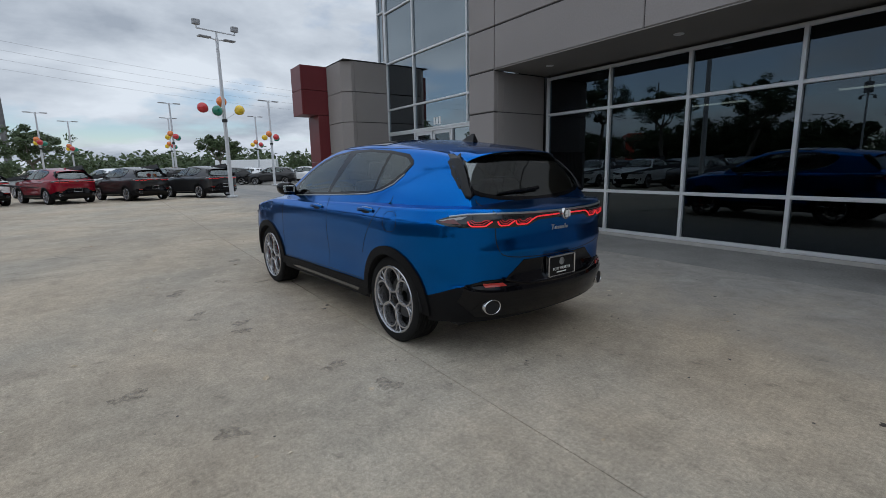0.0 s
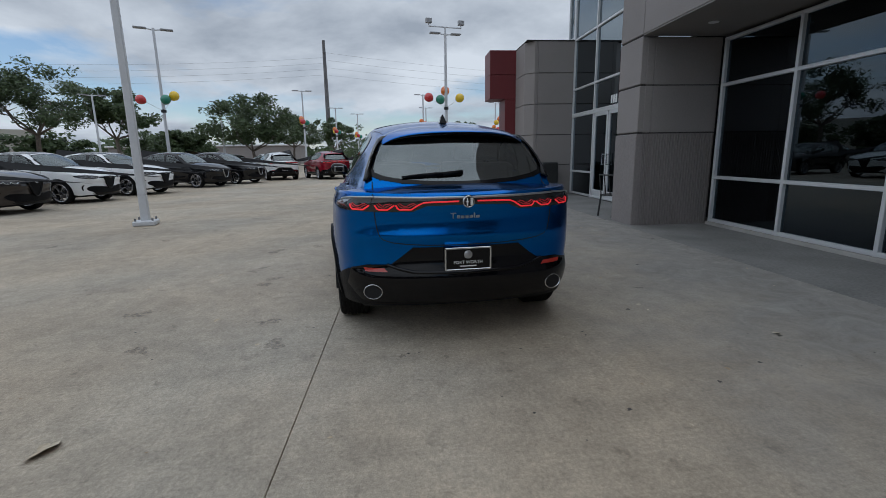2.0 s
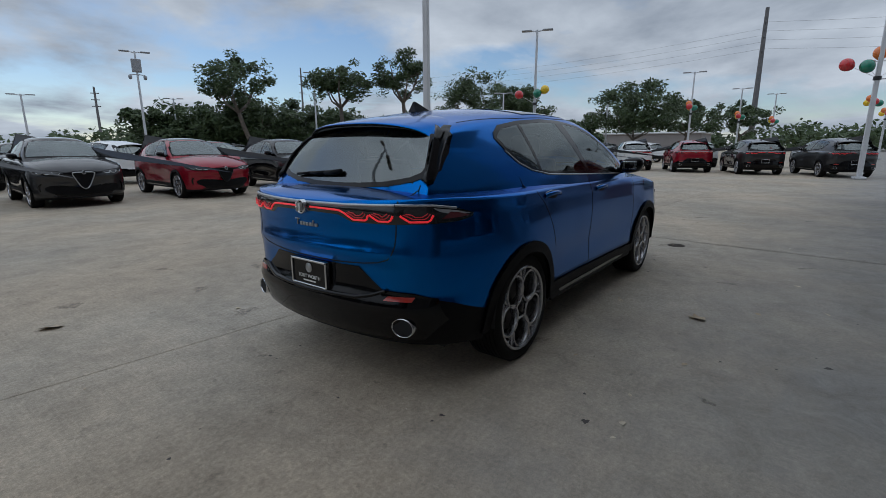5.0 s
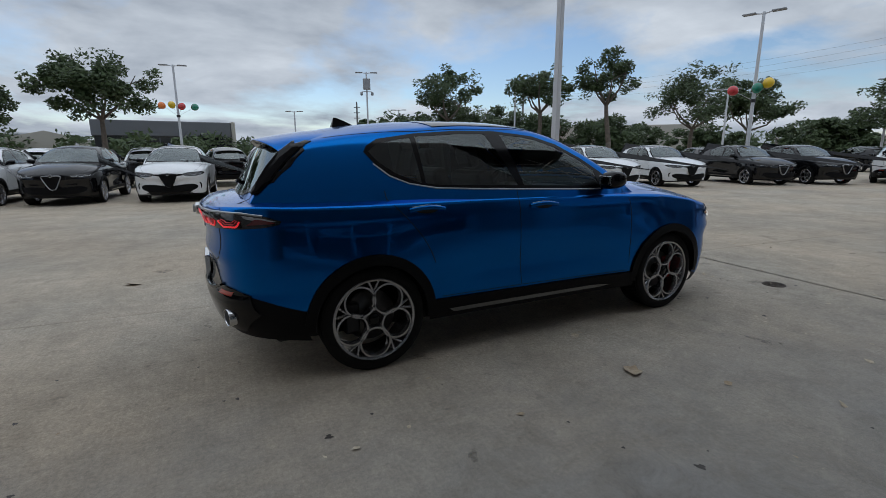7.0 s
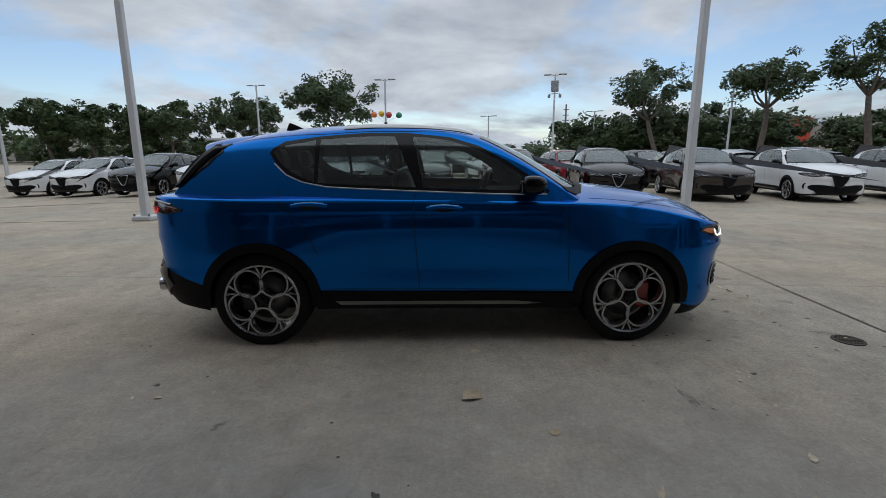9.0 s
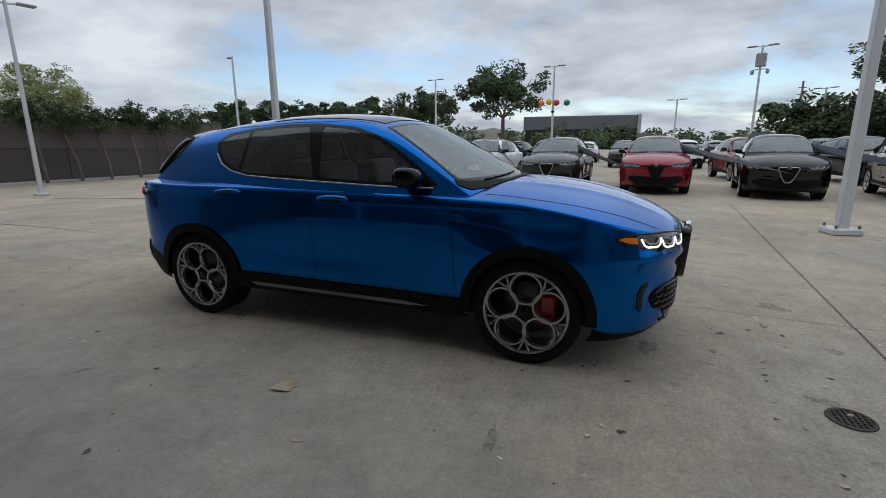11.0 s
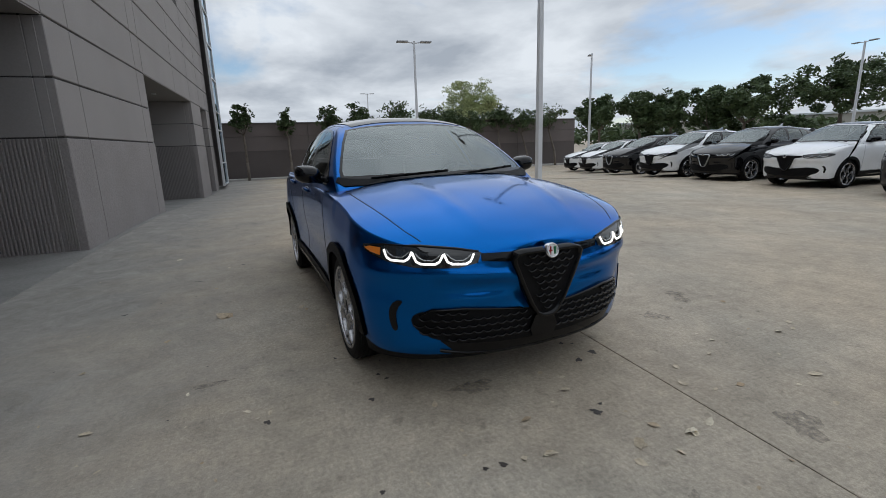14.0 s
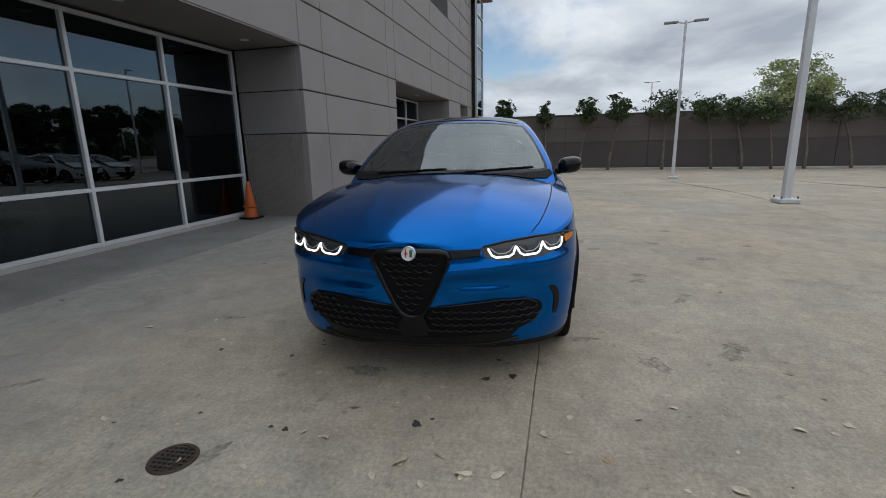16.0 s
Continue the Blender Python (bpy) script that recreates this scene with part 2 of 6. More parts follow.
M["rubber"] = mat("tyre_rubber", (0.008, 0.008, 0.008), 0.75, spec=0.2, fine=0.2, fine_scale=40, var=0.1, bump=0.1, bump_scale=300)
M["dark"] = mat("dark_interior", (0.010, 0.010, 0.011), 0.8, var=0.2, scale=6)
M["seat"] = mat("black_seat_leather", (0.022, 0.021, 0.021), 0.5, bump=0.1, bump_scale=60)
# black that puts the shade in gaps, recesses and holes into the colour
M["seam"] = mat("gap_and_hole_shadow", (0.004, 0.004, 0.005), 0.8)
M["alloy"] = mat("grey_alloy", (0.46, 0.46, 0.475), 0.26, metal=0.9, var=0.12, scale=12)
M["alloy_dark"] = mat("dark_alloy", (0.03, 0.03, 0.032), 0.4, metal=0.6)
M["disc"] = mat("brake_disc_steel", (0.16, 0.155, 0.15), 0.4, metal=0.9)
M["caliper"] = mat("red_caliper_paint", (0.32, 0.012, 0.012), 0.35, coat=0.5)
M["chrome"] = mat("chrome", (0.62, 0.63, 0.64), 0.12, metal=1.0)
M["satin"] = mat("satin_aluminium", (0.42, 0.43, 0.45), 0.32, metal=0.9)
M["strip"] = mat("brushed_sill_metal", (0.19, 0.195, 0.20), 0.20, metal=1.0)
M["window"] = glass_mat("tinted_car_glass", (0.46, 0.52, 0.51), 1.85)
M["rear_glass"] = glass_mat("dark_rear_glass", (0.30, 0.33, 0.33), 2.6)
M["window_light"] = glass_mat("light_car_glass", (0.80, 0.87, 0.84), 1.8)
M["windscreen"] = glass_mat("windscreen_glass", (0.55, 0.64, 0.62), 2.6)
M["roof_glass"] = mat("black_roof_glass", (0.008, 0.009, 0.01), 0.03, spec=0.6)
M["lamp_red"] = mat("red_lamp_lens", (0.10, 0.008, 0.010), 0.12, coat=1)
M["led_red"] = mat("red_led", (0.9, 0.03, 0.04), 0.3, emit=0.45)
M["lamp_glow"] = mat("dim_red_led", (0.55, 0.02, 0.03), 0.3, emit=0.12)
M["lamp_reflector"] = mat("lamp_reflector", (0.5, 0.51, 0.52), 0.2, metal=0.9)
M["led_white"] = mat("white_led", (1.0, 1.0, 0.98), 0.3, emit=0.9)
M["reflector"] = mat("red_reflector", (0.42, 0.03, 0.02), 0.2, coat=1)
M["amber"] = mat("amber_lens", (0.55, 0.16, 0.02), 0.2, coat=1, emit=0.15)
M["lamp_lens"] = mat("smoked_lamp_lens", (0.018, 0.019, 0.020), 0.06, spec=0.5, coat=0.4)
M["clear_lens"] = mat("clear_lamp_lens", (0.30, 0.30, 0.31), 0.10, coat=1)
M["white_enamel"] = mat("white_enamel", (0.7, 0.7, 0.68), 0.25)
M["red_enamel"] = mat("red_enamel", (0.4, 0.02, 0.03), 0.25)
M["green_enamel"] = mat("green_enamel", (0.02, 0.16, 0.07), 0.25)
M["ground"] = concrete_ground()
# stained grey, with shade from the building and soffit put into the colour
M["apron"] = mat("grey_stained_shaded_concrete", (0.235, 0.228, 0.216), 0.7, var=0.35, scale=1.4, fine=0.16, fine_scale=30, bump=0.2, bump_scale=90)
M["wall"] = mat("grey_painted_concrete", (0.265, 0.240, 0.230), 0.75, var=0.10, scale=0.8, fine=0.05, fine_scale=40, bump=0.12, bump_scale=120)
M["wall_rough"] = mat("grey_textured_concrete", (0.245, 0.220, 0.212), 0.8, var=0.12, scale=1.2, fine=0.08, fine_scale=30, bump=0.9, bump_scale=26)
M["wall_joint"] = mat("panel_joint", (0.035, 0.032, 0.031), 0.85)
M["soffit"] = mat("soffit_stucco", (0.205, 0.190, 0.178), 0.8, var=0.08, scale=1.0, bump=0.1, bump_scale=150)
M["red_panel"] = mat("dark_red_panel", (0.135, 0.016, 0.020), 0.45, var=0.12, scale=1.5, fine=0.05)
M["frame"] = mat("white_aluminium_frame", (0.62, 0.63, 0.64), 0.35, metal=0.2, var=0.05, scale=3)
M["shop_glass"] = glass_mat("tinted_shop_glass", (0.16, 0.18, 0.18), 1.72, sheen=(0.70, 0.84, 0.95))
M["coated_glass"] = glass_mat("reflective_coated_glass", (0.12, 0.14, 0.15), 2.9, sheen=(0.80, 0.92, 1.0))
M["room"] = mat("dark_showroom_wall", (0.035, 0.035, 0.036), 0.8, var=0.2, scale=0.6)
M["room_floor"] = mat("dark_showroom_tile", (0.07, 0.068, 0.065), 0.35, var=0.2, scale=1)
M["tube"] = mat("fluorescent_tube", (1.0, 0.98, 0.92), 0.4, emit=3.0)
M["pole"] = mat("white_painted_steel", (0.60, 0.61, 0.63), 0.4, var=0.10, scale=2, fine=0.04, fine_scale=30)
M["pole_dark"] = mat("grey_galvanised_steel", (0.20, 0.205, 0.21), 0.5, metal=0.4)
M["lamp_head"] = mat("grey_lamp_housing", (0.30, 0.30, 0.31), 0.45)
M["kerb"] = mat("painted_kerb_concrete", (0.42, 0.40, 0.37), 0.8, var=0.2, scale=3, bump=0.3, bump_scale=60)
M["cone"] = mat("faded_orange_plastic", (0.55, 0.115, 0.022), 0.55, var=0.35, scale=9, fine=0.12, fine_scale=50)
M["iron"] = mat("rusty_cast_iron", (0.085, 0.066, 0.050), 0.7, metal=0.4, var=0.4, scale=14, bump=0.4, bump_scale=90)
M["bin"] = mat("black_moulded_plastic", (0.018, 0.019, 0.019), 0.45, bump=0.1)
M["leaf_dry"] = mat("dry_leaf", (0.66, 0.60, 0.47), 0.8, color2=(0.30, 0.20, 0.11), var=0.45, scale=2.6, fine=0.2)
M["stain"] = mat("dark_oil_drip", (0.060, 0.050, 0.042), 0.6, var=0.3, scale=14, fine=0.2, fine_scale=70)
M["film"] = mottled("faded_stain", (0.21, 0.185, 0.16), 0.45)
M["bark"] = mat("tree_bark", (0.17, 0.14, 0.115), 0.9, var=0.4, scale=6, bump=0.8, bump_scale=30)
M["foliage"] = mat("live_oak_leaves", (0.038, 0.066, 0.022), 0.6, color2=(0.066, 0.098, 0.032), var=0.3, scale=1.2, fine=0.25, fine_scale=6)
M["foliage_light"] = mat("pale_green_leaves", (0.34, 0.37, 0.17), 0.6, color2=(0.25, 0.30, 0.13), var=0.3, scale=1.2, fine=0.25, fine_scale=6)
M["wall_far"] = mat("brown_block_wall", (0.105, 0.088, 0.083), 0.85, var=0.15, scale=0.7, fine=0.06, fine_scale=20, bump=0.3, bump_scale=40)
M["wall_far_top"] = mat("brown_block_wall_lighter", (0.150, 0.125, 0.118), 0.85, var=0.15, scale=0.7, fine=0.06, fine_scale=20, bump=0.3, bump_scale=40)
M["coping"] = mat("dark_wall_coping", (0.08, 0.072, 0.07), 0.7)
M["b_red"] = mat("red_balloon", (0.55, 0.030, 0.035), 0.22, coat=0.6)
M["b_orange"] = mat("orange_balloon", (0.78, 0.20, 0.040), 0.22, coat=0.6)
M["b_yellow"] = mat("yellow_balloon", (0.78, 0.52, 0.020), 0.22, coat=0.6)
M["b_green"] = mat("green_balloon", (0.010, 0.20, 0.125), 0.22, coat=0.6)
M["far_wall"] = mat("beige_metal_cladding", (0.42, 0.40, 0.35), 0.7, var=0.1, scale=0.2)
M["far_grey"] = mat("grey_metal_fascia", (0.13, 0.135, 0.145), 0.6, var=0.1, scale=0.2)
M["far_dark"] = mat("dark_far_glass", (0.02, 0.022, 0.025), 0.15)
M["far_red"] = mat("orange_red_portal", (0.50, 0.06, 0.03), 0.5)
M["blue_tent"] = mat("blue_canvas", (0.015, 0.10, 0.42), 0.7)
M["lettering"] = mat("white_vinyl_mark", (0.70, 0.70, 0.70), 0.5)
M["wood"] = mat("grey_utility_pole", (0.17, 0.165, 0.17), 0.8, var=0.3, scale=1)

# ---- building blocks ----
def obj(name, bm, material, parent=None, label="", smooth=False):
    me = bpy.data.meshes.new(name)
    lay = bm.verts.layers.float_vector.get("skin_normal")
    normals = [tuple(v[lay]) for v in bm.verts] if lay is not None else None
    bm.to_mesh(me)
    bm.free()
    for m in (material if isinstance(material, (list, tuple)) else [material]):
        me.materials.append(m)
    if smooth:
        me.polygons.foreach_set("use_smooth", [True] * len(me.polygons))
    if normals:
        me.normals_split_custom_set_from_vertices(normals)
    ob = new(name, me)
    ob.parent = parent
    if label:
        ob["label"] = label
    return ob


def part(name, bm, material, parent, label="", smooth=False):
    return obj(name, bm, material, parent, label, smooth)


def thing(name, label, category, m=None, group="", kind=""):
    e = new(name)
    e.empty_display_size = 0.2
    if m is not None:
        e.matrix_world = m
    return tagged(e, label, category, group, kind)


def box(x0, x1, y0, y1, z0, z1, bev=0.0, bm=None, seg=1):
    own = bm is None
    bm = bm or bmesh.new()
    r = bmesh.ops.create_cube(bm, size=1.0, matrix=Matrix.Translation(((x0 + x1) / 2, (y0 + y1) / 2, (z0 + z1) / 2)) @ Matrix.Diagonal((abs(x1 - x0), abs(y1 - y0), abs(z1 - z0), 1)))
    if bev:
        es = list({e for v in r["verts"] for e in v.link_edges})
        bmesh.ops.bevel(bm, geom=es, offset=bev, segments=seg, affect="EDGES", profile=0.5)
    return bm


def cyl(p0, p1, r0, r1=None, n=12, bm=None, caps=True):
    bm = bm or bmesh.new()
    p0, p1 = Vector(p0), Vector(p1)
    d = p1 - p0
    m = Matrix.Translation((p0 + p1) / 2) @ d.to_track_quat("Z", "Y").to_matrix().to_4x4()
    bmesh.ops.create_cone(bm, cap_ends=caps, segments=n, radius1=r0, radius2=r0 if r1 is None else r1, depth=d.length, matrix=m)
    return bm


def limb(bm, pts, r0, r1):
    n = len(pts) - 1
    for i in range(n):
        cyl(pts[i], pts[i + 1], r0 + (r1 - r0) * i / n, r0 + (r1 - r0) * (i + 1) / n, 8, bm, caps=(i == 0))


def lathe(profile, n=32, axis="Z", bm=None, close=False):
    """Turns a list of (radius, height) round the axis."""
    bm = bm or bmesh.new()
    rings = []
    for r, h in profile:
        ring = []
        for i in range(n):
            a = 2 * math.pi * i / n
            c, s = r * math.cos(a), r * math.sin(a)
            ring.append(bm.verts.new((c, s, h) if axis == "Z" else (c, h, s)))
        rings.append(ring)
    pairs = list(zip(rings, rings[1:])) + ([(rings[-1], rings[0])] if close else [])
    for a, b in pairs:
        for i in range(n):
            j = (i + 1) % n
            f = (a[i], a[j], b[j], b[i])
            bm.faces.new(f if axis == "Z" else f[::-1])
    return bm


def pchip(pts):
    """Smooth curve through points (x, value) that does not overshoot."""
    xs = np.array([p[0] for p in pts], float); ys = np.array([p[1] for p in pts], float)
    o = np.argsort(xs); xs, ys = xs[o], ys[o]
    h, dl = np.diff(xs), np.diff(ys) / np.diff(xs)
    d = np.zeros(len(xs)); d[0], d[-1] = dl[0], dl[-1]
    for i in range(1, len(xs) - 1):
        if dl[i - 1] * dl[i] > 0:
            w1, w2 = 2 * h[i] + h[i - 1], h[i] + 2 * h[i - 1]
            d[i] = (w1 + w2) / (w1 / dl[i - 1] + w2 / dl[i])

    def f(x):
        x = min(max(x, xs[0]), xs[-1])
        i = min(max(int(np.searchsorted(xs, x)) - 1, 0), len(xs) - 2)
        t = (x - xs[i]) / h[i]
        return float((2 * t**3 - 3 * t**2 + 1) * ys[i] + (t**3 - 2 * t**2 + t) * h[i] * d[i] + (3 * t**2 - 2 * t**3) * ys[i + 1] + (t**3 - t**2) * h[i] * d[i + 1])
    return f


def dense(poly, step, closed=True, rounds=0):
    """Corner-cuts (rounds times) and subdivides a 2D outline."""
    p = [tuple(q) for q in poly]
    for _ in range(rounds):
        q, n = [], len(p)
        rng = range(n) if closed else range(n - 1)
        if not closed:
            q.append(p[0])
        for i in rng:
            a, b = p[i], p[(i + 1) % n]
            q += [(a[0] * .75 + b[0] * .25, a[1] * .75 + b[1] * .25), (a[0] * .25 + b[0] * .75, a[1] * .25 + b[1] * .75)]
        if not closed:
            q.append(p[-1])
        p = q
    out, n = [], len(p)
    for i in range(n if closed else n - 1):
        a, b = p[i], p[(i + 1) % n]
        k = max(1, int(math.hypot(b[0] - a[0], b[1] - a[1]) / step))
        out += [(a[0] + (b[0] - a[0]) * j / k, a[1] + (b[1] - a[1]) * j / k) for j in range(k)]
    if not closed:
        out.append(p[-1])
    return out


def inside(x, y, poly):
    c, n = False, len(poly)
    j = n - 1
    for i in range(n):
        xi, yi = poly[i]; xj, yj = poly[j]
        if (yi > y) != (yj > y) and x < (xj - xi) * (y - yi) / (yj - yi) + xi:
            c = not c
        j = i
    return c
# ---- the car: a compact crossover, x forward, y to its left, origin on the ground between the axles ----
from mathutils.bvhtree import BVHTree
from mathutils.geometry import delaunay_2d_cdt
from mathutils.interpolate import poly_3d_calc

AX, WR = 1.318, 0.338                 # half wheelbase, tyre radius
PLAN = [(2.220, 0), (2.213, .2), (2.180, .42), (2.085, .645), (1.95, .797), (1.78, .880), (1.58, .907), (1.318, .908), (.85, .900), (.3, .892), (-.5, .892), (-1.0, .900),
        (-1.318, .908), (-1.6, .893), (-1.85, .848), (-2.02, .765), (-2.13, .63), (-2.19, .42), (-2.218, .2), (-2.225, 0)]
SHOULDER = pchip([(-2.3, 1.03), (-2.225, 1.036), (-2.19, 1.052), (-2.1, 1.062), (-1.95, 1.064), (-1.76, 1.058), (-1.2, 1.050), (-.24, 1.042), (.8, 1.025), (1.2, 1.005), (1.5, .965), (1.8, .905), (2.0, .855), (2.12, .822), (2.22, .80), (2.3, .795)])
SPINE = pchip([(-2.3, 1.02), (-2.235, 1.034), (-2.2, 1.052), (-2.15, 1.070), (-2.1, 1.082), (-2.0, 1.098), (-1.9, 1.105), (-1.7, 1.10), (0, 1.10), (.9, 1.105), (1.1, 1.118), (1.3, 1.10), (1.55, 1.068), (1.8, 1.01), (2.0, .942), (2.12, .885), (2.2, .835), (2.265, .797)])
SILL = pchip([(-2.3, .30), (-1.9, .27), (-1.7, .25), (-1, .265), (1, .255), (1.7, .19), (2.0, .20), (2.3, .225)])
BLACK = pchip([(-2.3, .555), (-2.1, .56), (-1.95, .53), (-1.8, .475), (-1.7, .445), (-1, .41), (1, .385), (1.65, .30), (1.9, .245), (2.3, .265)])
NOSE = pchip([(.15, -.20), (.20, -.10), (.27, -.035), (.36, -.02), (.5, -.015), (.62, .0), (.72, .004), (.78, -.004), (.85, -.03), (1.0, -.05)])
TAIL = pchip([(.2, .13), (.30, .05), (.36, .015), (.44, -.004), (.50, -.018), (.53, -.012), (.57, .018), (.64, .024), (.70, .020), (.74, .006), (.775, -.004), (.81, .004), (.87, .010), (.93, .004), (1.0, -.012), (1.05, .004)])
WIDE = pchip([(.15, .93), (.28, .965), (.42, .985), (.55, .99), (.70, 1.0), (.85, 1.0), (.95, .985), (1.02, .966), (1.12, .945)])
ROOF = pchip([(-2.1, .94), (-2.04, 1.04), (-1.98, 1.135), (-1.91, 1.26), (-1.85, 1.365), (-1.80, 1.435), (-1.76, 1.462), (-1.70, 1.476), (-1.55, 1.505), (-1.24, 1.552), (-.87, 1.585), (-.41, 1.597), (.06, 1.572), (.25, 1.53),
              (.4, 1.47), (.6, 1.375), (.8, 1.27), (1.0, 1.16), (1.12, 1.09), (1.22, 1.02)])
CANT = pchip([(-2.1, .88), (-2.04, .97), (-1.98, 1.06), (-1.91, 1.175), (-1.85, 1.265), (-1.78, 1.34), (-1.68, 1.40), (-1.5, 1.442), (-1.2, 1.485), (-.9, 1.515), (-.5, 1.54), (-.2, 1.535), (.05, 1.507), (.25, 1.45),
              (.45, 1.352), (.6, 1.262), (.75, 1.165), (.9, 1.06), (1.1, .93), (1.22, .86)])
BELT = pchip([(-2.1, .60), (-1.97, .665), (-1.85, .695), (-1.6, .737), (-1.3, .778), (-.9, .82), (-.4, .848), (.2, .852), (.6, .84), (.85, .81), (1.1, .76), (1.22, .72)])


def greenhouse_y(x, z):
    d = max(z - 1.06, -0.05)
    return BELT(x) - 0.40 * d - 0.42 * d * abs(d)


def plan_points(n):
    p = np.array(PLAN)
    s = np.r_[0, np.cumsum(np.hypot(*np.diff(p, axis=0).T))]
    fx, fy = pchip(list(zip(s, p[:, 0]))), pchip(list(zip(s, p[:, 1])))
    return [(fx(t), fy(t)) for t in np.linspace(0, s[-1], n)]


def skin_point(px, py, z):
    wf = max(0.0, min(1.0, (px - 1.2) / 1.0)) ** 1.3
    wr = max(0.0, min(1.0, (-px - 1.2) / 0.9)) ** 1.3
    y = py * WIDE(z) * (1 - .028 * max(0, min(1, (px - .8) / .7)) * max(0, min(1, (z - .55) / .4)))
    if py > 0.5:
        for wx in (AX, -AX):
            y += 0.016 * math.exp(-((px - wx) / .40) ** 2) * math.exp(-((z - .62) / .22) ** 2)
        y -= 0.016 * math.exp(-((px + .05) / .7) ** 2) * math.exp(-((z - .60) / .13) ** 2)
        y += 0.010 * math.exp(-((z - 0.97) / .06) ** 2) * (1 if px < 1.2 else 0.3)
    fade = 1 - .8 * max(0, min(1, (py - .42) / .35)) * max(0, min(1, (z - .52) / .08))
    x = px + wf * NOSE(z) + wr * TAIL(z) * fade
    if px > 1.6:
        k = min(1, (px - 1.6) / .3)
        crease = .70 - .10 * max(0, .55 - py)
        x += k * (.016 * math.exp(-((z - crease) / .030) ** 2) - .016 * math.exp(-((z - crease + .10) / .055) ** 2))
        wing = max(0, min(1, (.66 - py) / .3)) * max(0, min(1, (py - .16) / .06))
        x += k * wing * (.014 * math.exp(-((z - .545 - .05 * py) / .035) ** 2) - .010 * math.exp(-((z - .62) / .04) ** 2))
        cheek = math.exp(-((py - .68) / .07) ** 2) * math.exp(-((z - .46) / .09) ** 2)
        x -= .022 * k * cheek
    return Vector((x, y, z))


def car_hull(ns, n_low, n_up, n_deck, n_gx, n_gs, n_gt):
    """Vertices and faces of the lower body, its black lower edge and the cabin; both sides."""
    lower, black, cabin = bmesh.new(), bmesh.new(), bmesh.new()

    def both(bm, grid):
        # grid[i][j] of left-hand points; mirrored, shared on the centre plane
        made = []
        for side in (1, -1):
            vs = [[bm.verts.new((p.x, p.y * side, p.z)) for p in col] for col in grid]
            for a, b in zip(vs, vs[1:]):
                for i in range(len(a) - 1):
                    q = (a[i], b[i], b[i + 1], a[i + 1])
                    bm.faces.new(q if side < 0 else q[::-1])
            made.append(vs)
        return made
    pts = plan_points(ns)
    up, low, deck = [], [], []
    for px, py in pts:
        zt, zk, zb = SHOULDER(px), BLACK(px), SILL(px)
        low.append([skin_point(px, py, zb + (zk - zb) * j / n_low) for j in range(n_low + 1)])
        col = [skin_point(px, py, zk + (zt - zk) * j / n_up) for j in range(n_up + 1)]
        up.append(col)
        e = col[-1]
        d = []
        for j in range(n_deck + 1):
            q = (j / n_deck) ** 1.25
            y = e.y * (1 - q)
            zc = SPINE(e.x)
            f = 1 - (1 - q) ** (2.3 + 4.5 * max(0, min(1, (.9 - abs(e.x + .5)) / .5)))
            ridge = 0.010 * math.exp(-((y - (.30 + .12 * (2.1 - e.x))) / .05) ** 2) * max(0, min(1, (e.x - 1.05) / .3)) * max(0, min(1, (2.15 - e.x) / .3))
            d.append(Vector((e.x, y, zt + (zc - zt) * f + ridge * min(1, q * 3))))
        deck.append(d)
    both(lower, up)
    both(lower, deck)
    both(black, low)
    xs = [1.22 + (-2.09 - 1.22) * i / n_gx for i in range(n_gx + 1)]
    sec = []
    for x in xs:
        zc, zt = CANT(x), ROOF(x)
        z0 = min(1.03, zc - .03)
        pl = [(greenhouse_y(x, z0 + (zc - z0) * j / n_gs), z0 + (zc - z0) * j / n_gs) for j in range(n_gs)]
        yc = greenhouse_y(x, zc)
        pl += [(yc * (1 - (j / n_gt)), zc + (zt - zc) * (1 - (1 - j / n_gt) ** 2.3)) for j in range(n_gt + 1)]
        for _ in range(3):
            sm = pl[:]
            for k in range(n_gs - 3, n_gs + 4):
                sm[k] = tuple((pl[k - 1][c] + 2 * pl[k][c] + pl[k + 1][c]) / 4 for c in (0, 1))
            pl = sm
        sec.append([Vector((x, y, z)) for y, z in pl])
    both(cabin, sec)
    for bm in (lower, black, cabin):
        bmesh.ops.remove_doubles(bm, verts=bm.verts, dist=1e-4)
        bmesh.ops.recalc_face_normals(bm, faces=bm.faces)
    return lower, black, cabin


